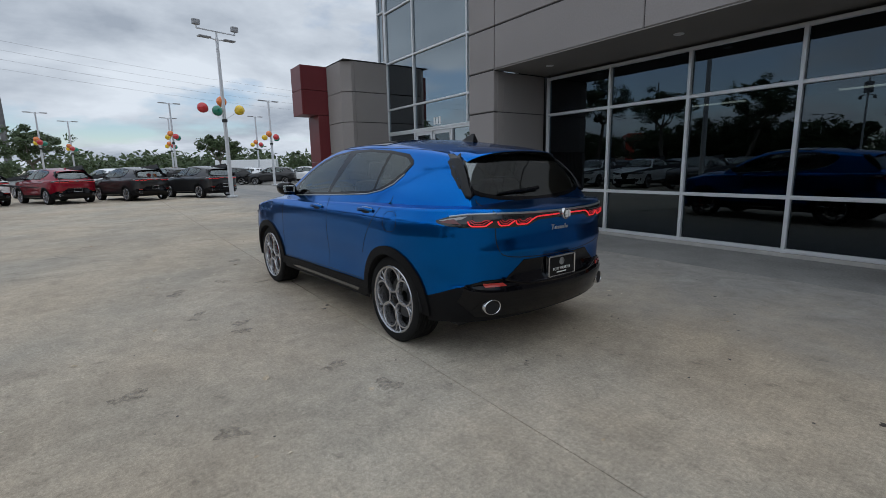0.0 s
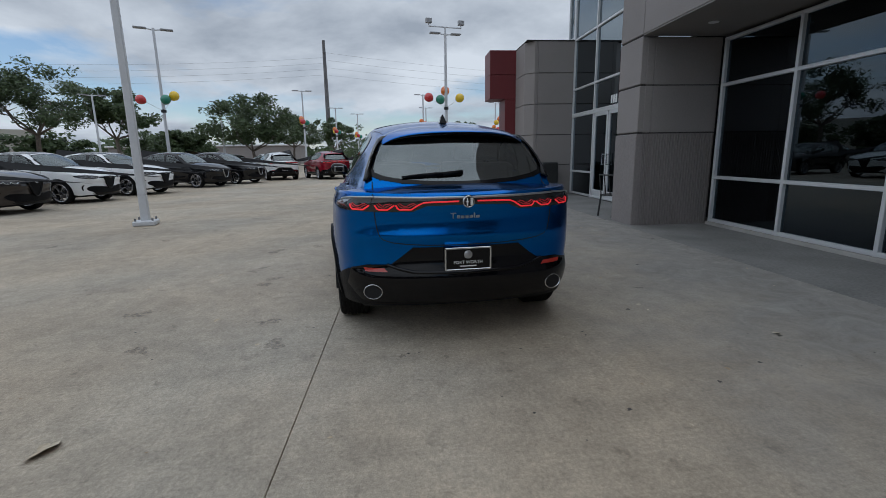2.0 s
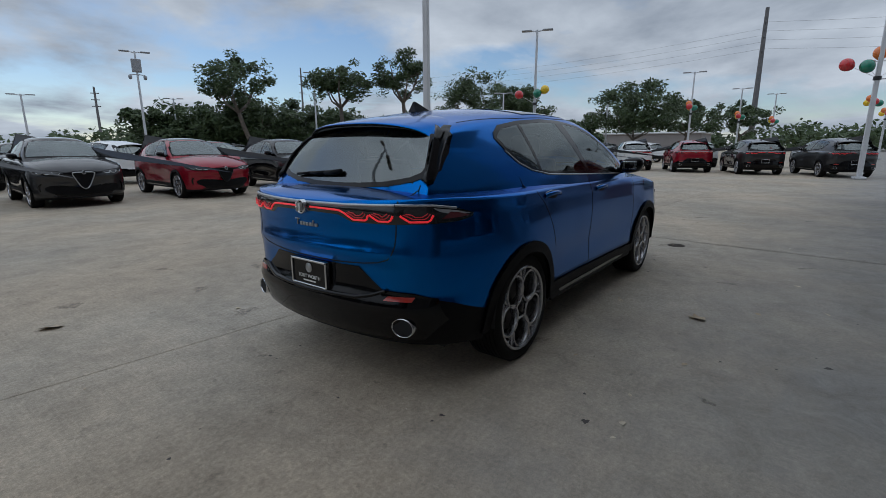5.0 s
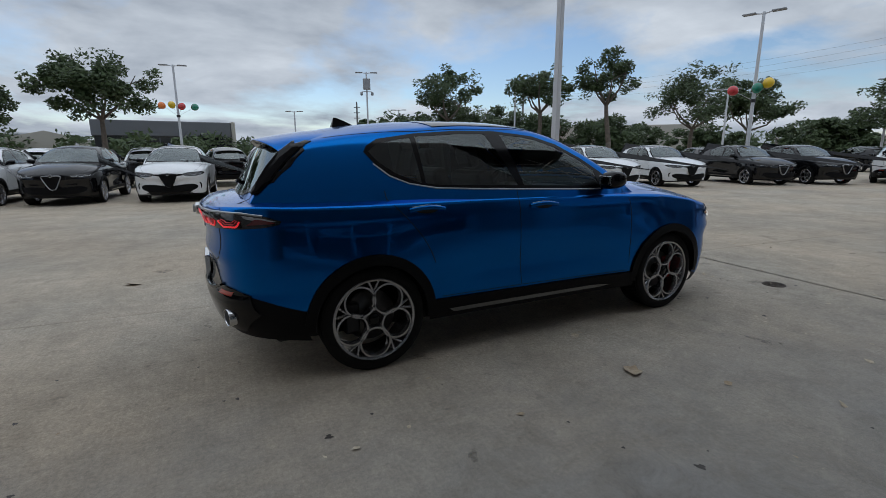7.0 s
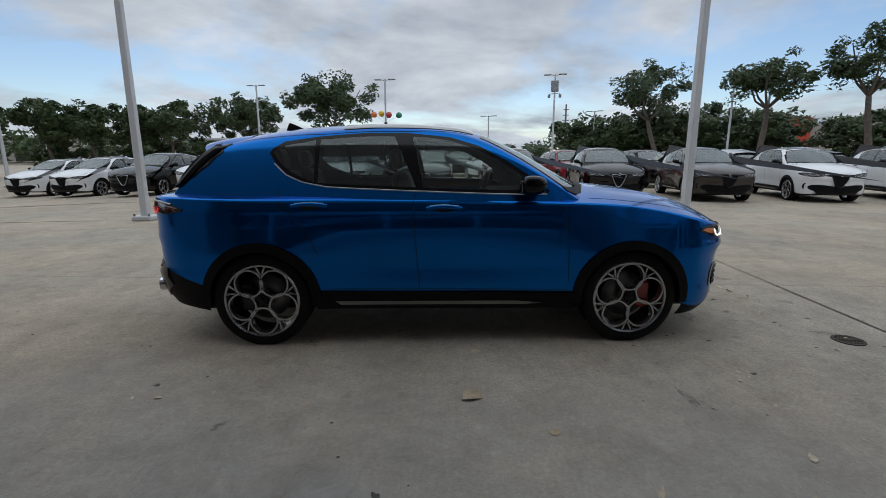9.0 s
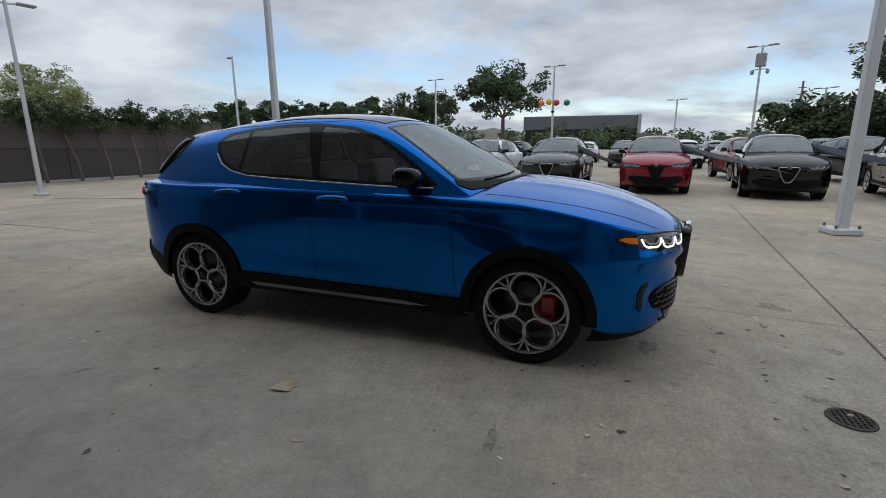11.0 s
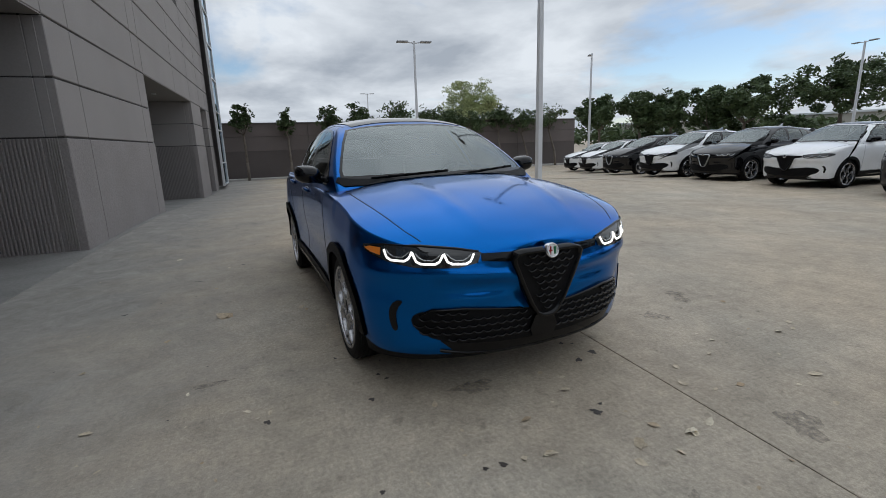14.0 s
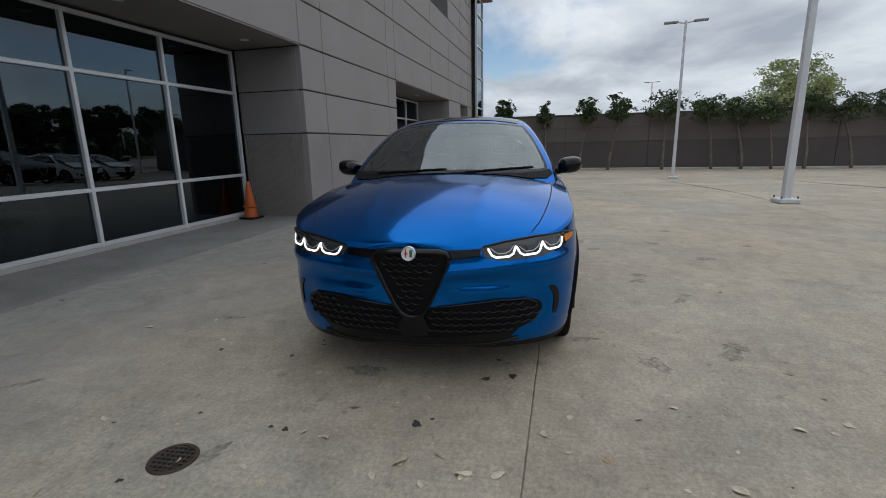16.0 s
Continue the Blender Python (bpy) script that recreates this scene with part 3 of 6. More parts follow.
class Shell:
    """Lays flat outlines on the car's skin: side outlines are (x, z), front and back (y, z), top (x, y), round the corners (arc, z)."""

    def __init__(self, *bms):
        vs, fs = [], []
        for bm in bms:
            bm.verts.index_update()
            k = len(vs)
            vs += [v.co.copy() for v in bm.verts]
            fs += [[v.index + k for v in f.verts] for f in bm.faces]
        self.tree, self.vs, self.fs = BVHTree.FromPolygons(vs, fs), vs, fs
        self.ns = [v.normal.copy() for bm in bms for v in bm.verts]

    def at(self, view, a, b, off):
        if view in "KN":                  # round the tail or the nose: a is the arc length at 1.05 m
            c, e = math.cos(a / 1.05), math.sin(a / 1.05)
            k = -1 if view == "K" else 1
            o, d = Vector((k * (1.25 + 3 * c), 3 * e, b)), Vector((-k * c, -e, 0))
        else:
            o, d = {"L": (Vector((a, 2, b)), Vector((0, -1, 0))), "R": (Vector((a, -2, b)), Vector((0, 1, 0))), "F": (Vector((4, a, b)), Vector((-1, 0, 0))),
                "B": (Vector((-4, a, b)), Vector((1, 0, 0))), "T": (Vector((a, b, 3)), Vector((0, 0, -1)))}[view]
        p, n, k, _ = self.tree.ray_cast(o, d)
        for shrink in range(40):
            if p is not None:
                break
            if view in "FBT":
                o.y *= .985
            else:
                o.z = o.z + (.8 - o.z) * .02
            p, n, k, _ = self.tree.ray_cast(o, d)
        if p is None:
            p, n, k, _ = self.tree.find_nearest(o + d * 1.5)
        ws = poly_3d_calc([self.vs[i] for i in self.fs[k]], p)
        n = sum((self.ns[i] * w for i, w in zip(self.fs[k], ws)), Vector()).normalized()
        if n.dot(d) > 0:
            n = -n
        self.n = n
        return p + n * off

    def patch(self, view, outlines, off=.003, cell=.05, edge=-.002, rounds=0):
        """outlines: the outer loop and any holes."""
        own = bmesh.new()
        loops = [dense(loop, cell * .6, True, rounds) for loop in outlines]
        pts, edges = [], []
        for lp in loops:
            k = len(pts)
            pts += [Vector(p) for p in lp]
            edges += [(k + i, k + (i + 1) % len(lp)) for i in range(len(lp))]
        rim_n = len(pts)
        ink = np.array([(p.x, p.y) for p in pts])
        lo, hi = ink.min(0), ink.max(0)
        for a in np.arange(math.floor(lo[0] / cell) * cell + cell / 2, hi[0], cell):
            for b in np.arange(math.floor(lo[1] / cell) * cell + cell / 2, hi[1], cell):
                if inside(a, b, loops[0]) and not any(inside(a, b, h) for h in loops[1:]) and np.min(np.hypot(ink[:, 0] - a, ink[:, 1] - b)) > cell * .35:
                    pts.append(Vector((float(a), float(b))))
        vs, _, fs, orig, *_ = delaunay_2d_cdt(pts, edges, [], 0, 1e-6)
        lay = own.verts.layers.float_vector.new("skin_normal")
        made, low = [], {}
        for v in vs:
            w = own.verts.new(self.at(view, v.x, v.y, off))
            w[lay] = self.n
            low[w] = (w.co - self.n * (off - edge), self.n)
            made.append(w)
        for f in fs:
            cx, cy = sum(vs[k].x for k in f) / len(f), sum(vs[k].y for k in f) / len(f)
            if inside(cx, cy, loops[0]) and not any(inside(cx, cy, h) for h in loops[1:]):
                own.faces.new([made[k] for k in f])
        bmesh.ops.delete(own, geom=[v for v in own.verts if not v.link_faces], context="VERTS")
        for f in own.faces:
            f.normal_update()
            if f.normal.dot(f.verts[0][lay]) < 0:
                f.normal_flip()
        if off - edge > .0015:
            skirt = {}
            for e in [e for e in own.edges if e.is_boundary]:
                a, b = e.verts
                for w in (a, b):
                    if w not in skirt:
                        skirt[w] = own.verts.new(low[w][0])
                        skirt[w][lay] = low[w][1]
                own.faces.new((a, b, skirt[b], skirt[a]))
        return own

    def ribbon(self, view, line, width, off=.004, step=.02, closed=False, bm=None, thick=.004):
        bm = bm or bmesh.new()
        pts = dense(line, step, closed)
        n = len(pts)
        rows = []
        for i, (a, b) in enumerate(pts):
            p, q = (pts[(i - 1) % n], pts[(i + 1) % n]) if closed else (pts[max(i - 1, 0)], pts[min(i + 1, n - 1)])
            dx, dy = q[0] - p[0], q[1] - p[1]
            l = math.hypot(dx, dy) or 1
            nx, ny = -dy / l * width / 2, dx / l * width / 2
            rows.append([bm.verts.new(self.at(view, a + nx * k, b + ny * k, h)) for k, h in ((1, off - thick), (.7, off), (-.7, off), (-1, off - thick))])
        for i in range(n if closed else n - 1):
            r, s = rows[i], rows[(i + 1) % n]
            for k in range(3):
                bm.faces.new((r[k], r[k + 1], s[k + 1], s[k]))
        return bm


def circle(cx, cy, r, n=28, r2=None):
    return [(cx + r * math.cos(2 * math.pi * i / n), cy + (r2 or r) * math.sin(2 * math.pi * i / n)) for i in range(n)]


def arc(cx, cy, r, a0, a1, n):
    return [(cx + r * math.cos(radians(a0 + (a1 - a0) * i / n)), cy + r * math.sin(radians(a0 + (a1 - a0) * i / n))) for i in range(n + 1)]


DLO = [(-1.275, 1.365), (-1.25, 1.40), (-1.17, 1.445), (-.91, 1.482), (-.59, 1.505), (-.28, 1.505), (.03, 1.473), (.23, 1.412), (.43, 1.305), (.59, 1.20), (.72, 1.10), (.70, 1.082),
       (.5, 1.082), (.23, 1.09), (-.24, 1.108), (-.59, 1.122), (-.84, 1.134), (-1.01, 1.165), (-1.13, 1.215), (-1.22, 1.29)]
PANE_Q = [(-1.245, 1.365), (-1.215, 1.39), (-1.15, 1.422), (-.945, 1.455), (-.935, 1.163), (-1.0, 1.185), (-1.11, 1.235), (-1.195, 1.30)]
PANE_R = [(-.91, 1.46), (-.59, 1.482), (-.375, 1.482), (-.215, 1.128), (-.59, 1.142), (-.84, 1.152), (-.91, 1.162)]
PANE_F = [(-.245, 1.480), (-.10, 1.468), (.03, 1.448), (.215, 1.39), (.40, 1.295), (.52, 1.215), (.54, 1.105), (.23, 1.112), (-.165, 1.126)]
def mirrored(half):
    """Closes an outline given for one half, from the centre line up or back round to it."""
    return half + [(p[0], -p[1]) if p[1] and half[0][1] == 0 else (-p[0], p[1]) for p in half[::-1] if (p[1] if half[0][1] == 0 else p[0]) != 0]


REAR_GLASS = mirrored([(0, 1.112), (.20, 1.117), (.38, 1.130), (.52, 1.155), (.580, 1.180), (.588, 1.205), (.565, 1.28), (.525, 1.36), (.48, 1.395), (.30, 1.42), (0, 1.428)])
REAR_TRIM = mirrored([(0, 1.088), (.20, 1.093), (.40, 1.107), (.55, 1.135), (.630, 1.165), (.640, 1.19), (.610, 1.28), (.565, 1.375), (.52, 1.43), (.30, 1.456), (0, 1.462)])
SCREEN = mirrored([(1.09, 0), (1.07, .25), (1.0, .50), (.90, .69), (.845, .752), (.78, .745), (.66, .708), (.44, .632), (.25, .560), (.285, .3), (.30, 0)])
SCREEN_IN = mirrored([(1.045, 0), (1.02, .25), (.960, .48), (.872, .672), (.835, .726), (.775, .722), (.66, .688), (.45, .616), (.280, .545), (.320, .28), (.335, 0)])


def wheel_meshes(hi):
    n = 64 if hi == 2 else 28
    R, w = WR, .117
    prof = [(.262, -w + .01), (.285, -w), (.315, -w * .98), (.330, -w * .88)]
    if hi == 2:
        for k in range(-3, 4):
            c = k * .028
            prof += [(R, c - .010), (R, c + .008), (R - .008, c + .010), (R - .008, c + .016)]
    else:
        prof += [(R, -w * .7), (R, w * .7)]
    prof += [(.331, w * .88), (.315, w * .98), (.300, w * .99), (.285, w), (.272, w * .97), (.262, w - .012), (.255, w - .03), (.255, -w + .02)]
    tyre = lathe(prof, n, "Y", close=True)
    bmesh.ops.recalc_face_normals(tyre, faces=tyre.faces)
    rim = lathe([(.262, w - .008), (.268, w - .004), (.262, w + .002), (.250, w - .004), (.246, w - .03), (.240, w - .05), (.236, -w + .02)], n, "Y")
    d, ro, ri = .152, .106, .087
    m = 28 if hi == 2 else 14
    for k in range(5):
        a = radians(90 + 72 * k)
        cx, cz = d * math.cos(a), d * math.sin(a)
        rings = []
        for rr, yy in ((ri - .002, w - .055), (ri, w - .022), (ri + .004, w - .012), (ro - .004, w - .012), (ro, w - .020), (ro, w - .055)):
            rings.append([rim.verts.new((cx + rr * math.cos(t), yy, cz + rr * math.sin(t))) for t in (2 * math.pi * i / m for i in range(m))])
        for p, q in zip(rings, rings[1:]):
            for i in range(m):
                rim.faces.new((p[i], q[i], q[(i + 1) % m], p[(i + 1) % m]))
        b = radians(90 + 72 * k + 36)
        for s in (-1, 1):
            p0 = Vector((.175 * math.cos(b), w - .028, .175 * math.sin(b)))
            p1 = Vector((.252 * math.cos(b + s * .13), w - .018, .252 * math.sin(b + s * .13)))
            cyl(p0, p1, .0085, .0075, 8, rim)
        cyl((.06 * math.cos(b), w - .034, .06 * math.sin(b)), (.128 * math.cos(b), w - .026, .128 * math.sin(b)), .020, .014, 8, rim)
    bmesh.ops.recalc_face_normals(rim, faces=rim.faces)
    cap = lathe([(.0001, w - .012), (.028, w - .013), (.034, w - .018), (.036, w - .04)], 20, "Y")
    hubm = lathe([(.036, w - .03), (.062, w - .034), (.070, w - .06)], 20, "Y")
    for k in range(5):
        b = radians(90 + 72 * k + 36)
        cyl((.05 * math.cos(b), w - .04, .05 * math.sin(b)), (.05 * math.cos(b), w - .024, .05 * math.sin(b)), .009, .008, 6, hubm)
    disc = lathe([(.05, .02), (.165, .02), (.165, .0), (.05, 0)], 40 if hi == 2 else 20, "Y")
    cal = box(.075, .175, -.03, .055, -.10, .10, .014)
    return dict(tyre=tyre, rim=rim, hub_cap=cap, hub=hubm, brake_disc=disc, caliper=cal)


WHEEL = {}


def add_wheels(car, hi):
    if hi not in WHEEL:
        WHEEL[hi] = {}
        mats = dict(tyre=M["rubber"], rim=M["alloy"], hub_cap=M["gloss_black"], hub=M["alloy_dark"], brake_disc=M["disc"], caliper=M["caliper"])
        for k, bm in wheel_meshes(hi).items():
            me = bpy.data.meshes.new(k); bm.to_mesh(me); bm.free(); me.materials.append(mats[k])
            me.polygons.foreach_set("use_smooth", [k in ("tyre", "brake_disc", "hub_cap", "rim")] * len(me.polygons))
            if k in ("rim", "tyre"):
                me.set_sharp_from_angle(angle=radians(38))
            WHEEL[hi][k] = me
    for x in (AX, -AX):
        for s in (1, -1):
            w = new("wheel", WHEEL[hi]["tyre"]); w.parent = car
            w.matrix_local = pose(x, s * .775, WR - .003, 0, 0, 0 if s > 0 else 180) @ pose(0, 0, 0, 0, {(1, 1): 20, (1, -1): 0, (-1, 1): 10, (-1, -1): 36}[(1 if x > 0 else -1, s)], 0)
            w["label"] = "alloy wheel with five round openings"
            for k in ("rim", "hub", "hub_cap"):
                p = new(k, WHEEL[hi][k]); p.parent = w
            for k in ("brake_disc", "caliper"):
                p = new(k, WHEEL[hi][k]); p.parent = car
                p.matrix_local = pose(x, s * .76, WR, 0, 0, 0 if s > 0 else 180) @ pose(0, 0, 0, 0, 0 if s * x > 0 else 180, 0)
                if k == 'caliper' and (x < 0 or hi < 2):
                    p.material_slots[0].link = 'OBJECT'; p.material_slots[0].material = M['alloy_dark']


def make_car(name, paint_mat, hi, label, lit=True, v_chrome=False):
    """The whole car. hi: 2 for the near one, 1 for the parked rows."""
    car = thing(name, label, "car")
    res = {2: (170, 5, 30, 30, 220, 24, 26), 1: (84, 3, 12, 10, 60, 8, 10), 0: (52, 2, 7, 6, 36, 5, 7)}[hi]
    cell = {2: .035, 1: .09, 0: .2}[hi]
    lower, black, cabin = car_hull(*res)
    sh = Shell(lower, black, cabin)
    cab = Shell(cabin)
    # openings: arches, cabin floor, panes
    def arch(f):
        c = f.calc_center_median()
        return abs(c.y) > .45 and any((c.x - wx) ** 2 + (c.z - WR) ** 2 < .385 ** 2 for wx in (AX, -AX))
    for bm in (lower, black):
        bmesh.ops.delete(bm, geom=[f for f in bm.faces if arch(f)], context="FACES")
    def under_cabin(f):
        for v in f.verts:
            if v.co.z < .98:
                return False
            p = cab.tree.ray_cast(Vector((v.co.x, v.co.y, 3)), Vector((0, 0, -1)))[0]
            if p is None or p.z < v.co.z + .035:
                return False
        return True
    bmesh.ops.delete(lower, geom=[f for f in lower.faces if under_cabin(f)], context="FACES")

    def in_pane(f):
        for v in f.verts:
            x, y, z = v.co
            if abs(y) > .35 and f.normal.y * y > 0 and abs(f.normal.y) > .55 and any(inside(x, z, p) for p in (PANE_Q, PANE_R, PANE_F)):
                return True
            if x > .2 and f.normal.z > .3 and inside(x, y, SCREEN_IN):
                return True
            if x < -1.5 and f.normal.x < -.3 and inside(y, z, REAR_GLASS):
                return True
        return False
    holes = [f for f in cabin.faces if in_pane(f)]
    bmesh.ops.delete(cabin, geom=holes, context="FACES")
    lining = cabin.copy()
    for v in lining.verts:
        v.co = v.co - v.normal * .02
    lining.faces.ensure_lookup_table()
    bmesh.ops.reverse_faces(lining, faces=lining.faces)
    body = lower
    me = bpy.data.meshes.new("t"); cabin.to_mesh(me); cabin.free(); body.from_mesh(me); bpy.data.meshes.remove(me)
    part("body", body, paint_mat, car, smooth=True)
    part("lower_cladding", black, M["cladding"], car, "black plastic lower edge", smooth=True)
    part("cabin_lining", lining, M["dark"], car, smooth=True)
    floor = box(-1.9, 1.9, -.72, .72, .22, .34, .03)
    part("underbody", floor, M["dark"], car)
    P = lambda nm, bm, m, lb="", sm=True: part(nm, bm, m, car, lb, sm)
    # glass and black surrounds
    for s, view in ((1, "L"), (-1, "R")):
        P("window_surround", sh.patch(view, [DLO, PANE_Q, PANE_R, PANE_F], .004, cell), M["gloss_black"])
        P("quarter_window", sh.patch(view, [PANE_Q], .003, cell, .001), M["window"])
        P("rear_side_window", sh.patch(view, [PANE_R], .003, cell, .001), M["window"])
        P("front_side_window", sh.patch(view, [PANE_F], .003, cell, .001), M["window_light"])
        P("window_strip", sh.ribbon(view, [(.70, 1.078), (.5, 1.078), (.23, 1.086), (-.24, 1.104), (-.59, 1.118), (-.84, 1.130), (-1.02, 1.162), (-1.14, 1.212), (-1.23, 1.29)], .009, .006, cell), M["satin"] if hi == 2 else M["gloss_black"])
    P("rear_window_surround", cab.patch("B", [REAR_TRIM, REAR_GLASS], .005, min(cell, .06)), M["gloss_black"])
    P("rear_window", cab.patch("B", [REAR_GLASS], .004, cell, .001), M["rear_glass"])
    # blades beside the rear window: from the glass round the corner on to the pillar
    for s, view in ((1, "L"), (-1, "R")):
        blade = bmesh.new()
        rows = []
        for yi, zi, xc, zc, wide in ((.470, 1.426, -1.69, 1.404, .075), (.535, 1.365, -1.79, 1.332, .08), (.578, 1.28, -1.855, 1.257, .065), (.603, 1.21, -1.905, 1.184, .055), (.598, 1.140, -1.948, 1.118, .028)):
            corner = Vector((xc - .012, s * (greenhouse_y(xc, zc) + .004), zc + .012))
            inner, outer = cab.at("B", s * yi, zi, .014), cab.at(view, xc + wide, zc + .004, .010)
            rows.append([blade.verts.new(p) for p in (inner, inner.lerp(corner, .6) + Vector((-.006, s * .004, .004)), corner, corner.lerp(outer, .5) + Vector((0, s * .005, .003)), outer)])
        for p, q in zip(rows, rows[1:]):
            for k in range(4):
                blade.faces.new((p[k], p[k + 1], q[k + 1], q[k]))
        bmesh.ops.subdivide_edges(blade, edges=blade.edges, cuts=2, smooth=.6, use_grid_fill=True)
        bmesh.ops.recalc_face_normals(blade, faces=blade.faces)
        bmesh.ops.solidify(blade, geom=blade.faces, thickness=.018)
        P("pillar_blade", blade, M["gloss_black"])
    P("windscreen_surround", cab.patch("T", [SCREEN, SCREEN_IN], .004, cell), M["gloss_black"])
    P("windscreen", cab.patch("T", [SCREEN_IN], .003, cell, .001), M["windscreen"])
    P("roof_glass", sh.patch("T", [[(.20, .50), (.235, 0), (.20, -.50), (-.2, -.535), (-.75, -.53), (-.80, 0), (-.75, .53), (-.2, .535)]], .004, cell), M["roof_glass"])
    # arches and sills
    for s, view in ((1, "L"), (-1, "R")):
        for wx in (AX, -AX):
            ring = arc(wx, WR, .420, -6, 186, 40) + arc(wx, WR, .356, 186, -6, 40)
            P("wheel_arch_trim", sh.patch(view, [ring], .016, cell, -.004), M["cladding"])
            well = bmesh.new()
            rows = [[well.verts.new((wx + r * math.cos(t), s * y, WR + r * math.sin(t))) for t in (radians(-4 + 188 * i / 30) for i in range(31))] for r, y in ((.362, .90), (.372, .55), (.02, .55))]
            for a, b in zip(rows, rows[1:]):
                for i in range(30):
                    well.faces.new((a[i], a[i + 1], b[i + 1], b[i]))
            P("wheel_well", well, M["dark"])
        P("sill_trim", sh.patch(view, [[(-.90, .405), (.90, .38), (.90, .262), (-.90, .272)]], .014, cell, -.004), M["cladding"])
        P("sill_strip", sh.patch(view, [[(-.80, .332), (.50, .324), (.68, .308), (.55, .297), (-.76, .304)]], .018, cell, .010), M["strip"], "satin metal sill strip")
    # seams
    if True:
        w = .007
        for view in ("L", "R"):
            s = 1 if view == "L" else -1
            for line in ([(-.235, 1.10), (-.235, .87), (-.20, .42)], [(.80, 1.06), (.845, .90), (.865, .46)], [(-1.19, 1.125), (-1.185, 1.06), (-1.08, .95), (-.96, .80), (-.90, .66)], [(-.20, .415), (.86, .40)], [(-.85, .42), (-.20, .415)]):
                P("door_seam", sh.ribbon(view, dense(line, .02, False, 2), w, .0012, cell, thick=.002), M["seam"])
            if s > 0:
                P("filler_flap_seam", sh.ribbon(view, dense([(-1.42, 1.02), (-1.24, 1.02), (-1.24, .87), (-1.42, .87)], .02, True, 2), .004, .0012, cell, True, thick=.002), M["seam"])
            for hx, hz in ((-.95, 1.008), (-.025, .988)):
                hb = bmesh.new()
                c = sh.at(view, hx, hz, 0)
                pts = [(hx - .125 + .25 * i / 12, hz + .012 - .10 * ((i / 12 - .5) ** 2) * .6) for i in range(13)]
                rows = []
                for i, (a, b) in enumerate(pts):
                    t = i / 12
                    lift = .034 * math.sin(math.pi * min(max(t, .02), .98)) ** .5
                    base = sh.at(view, a, b, 0)
                    rows.append([hb.verts.new((base.x, base.y + s * (lift + oy), base.z + oz)) for oy, oz in ((-.012, -.014), (.003, -.010), (.006, .004), (0, .014), (-.014, .012))])
                for a, b in zip(rows, rows[1:]):
                    for k in range(5):
                        hb.faces.new((a[k], a[(k + 1) % 5], b[(k + 1) % 5], b[k]))
                bmesh.ops.recalc_face_normals(hb, faces=hb.faces)
                P("door_handle", hb, paint_mat)
                # flat dark oval: the recess's shade coloured on to the door skin
                P("handle_recess", sh.patch(view, [circle(hx, hz - .006, .075, 24, .020)], .0015, cell, .0005), M["seam"])
                if hi == 2:
                    P("handle_trim", sh.ribbon(view, [(hx - .10, hz + .016), (hx, hz + .024), (hx + .10, hz + .016)], .006, .004, .02), M["satin"])
        for s in (1, -1):
            P("bonnet_seam", sh.ribbon("T", dense([(1.02, s * .76), (1.25, s * .765), (1.6, s * .735), (1.9, s * .68), (2.03, s * .62)], .02, False, 1), .007, .0012, cell, thick=.002), M["seam"])
        P("tailgate_seam", sh.ribbon("B", dense([(.60, 1.12), (.605, 1.03), (.60, .93), (.585, .80), (.54, .742), (.34, .715), (0, .708), (-.34, .715), (-.54, .742), (-.585, .80), (-.60, .93), (-.605, 1.03), (-.60, 1.12)], .02, False, 1), .008, .0015, cell, thick=.002), M["seam"])
        for s in (1, -1):
            P("roof_seam", sh.ribbon("T", [(.16, s * .555), (-.3, s * .575), (-.9, s * .56), (-1.5, s * .50)], .006, .0012, cell, thick=.002), M["seam"])
    # rear: spoiler, lamp bar, bumper
    sp = bmesh.new()
    rows = []
    for i in range(41):
        y = -.525 + 1.05 * i / 40
        t = abs(y) / .525
        xb = -1.882 + .115 * t ** 3
        drop = .050 * t ** 2.4 + .035 * t ** 8
        thin = 1 - .7 * t ** 6
        rows.append([sp.verts.new(p) for p in ((-1.48, y * .99, 1.517 - drop * 1.08), (-1.60, y, 1.504 - drop), (-1.72, y, 1.484 - drop), (xb + .03, y, 1.460 - drop), (xb + .006, y, 1.452 - drop), (xb, y, 1.447 - drop),
                                               (xb + .004, y, 1.442 - drop), (xb + .03, y, 1.442 - .013 * thin - drop), (-1.70, y, 1.445 - .03 * thin - drop), (-1.48, y, 1.46 - .02 * thin - drop))])
    for a, b in zip(rows, rows[1:]):
        for k in range(9):
            sp.faces.new((a[k], a[k + 1], b[k + 1], b[k])).material_index = 1 if k >= 5 else 0
    sp.faces.new(rows[0]).material_index = 1
    sp.faces.new(rows[-1][::-1]).material_index = 1
    P("roof_spoiler", sp, [paint_mat, M["gloss_black"]])
    P("brake_light", box(-1.812, -1.79, -.20, .20, 1.430, 1.443, .003), M["lamp_red"])
    band = mirrored([(0, 1.020), (.30, 1.022), (.600, 1.030), (.600, .940), (.35, .940), (.27, .975), (0, .980)])
    P("lamp_bar", sh.patch("B", [band], .008, cell), M["lamp_lens"], "black rear lamp bar")
    P("lamp_bar_chrome", sh.ribbon("B", [(.594, 1.032), (.30, 1.024), (0, 1.022), (-.30, 1.024), (-.594, 1.032)], .013, .013, cell), M["satin"])
    for s in (1, -1):
        P("rear_lamp_side", sh.patch("K", [[(s * .622, 1.034), (s * .80, 1.030), (s * .93, 1.012), (s * 1.02, .985), (s * 1.01, .968), (s * .93, .952), (s * .80, .944), (s * .622, .942)]], .008, min(cell, .05)), M["lamp_lens"])
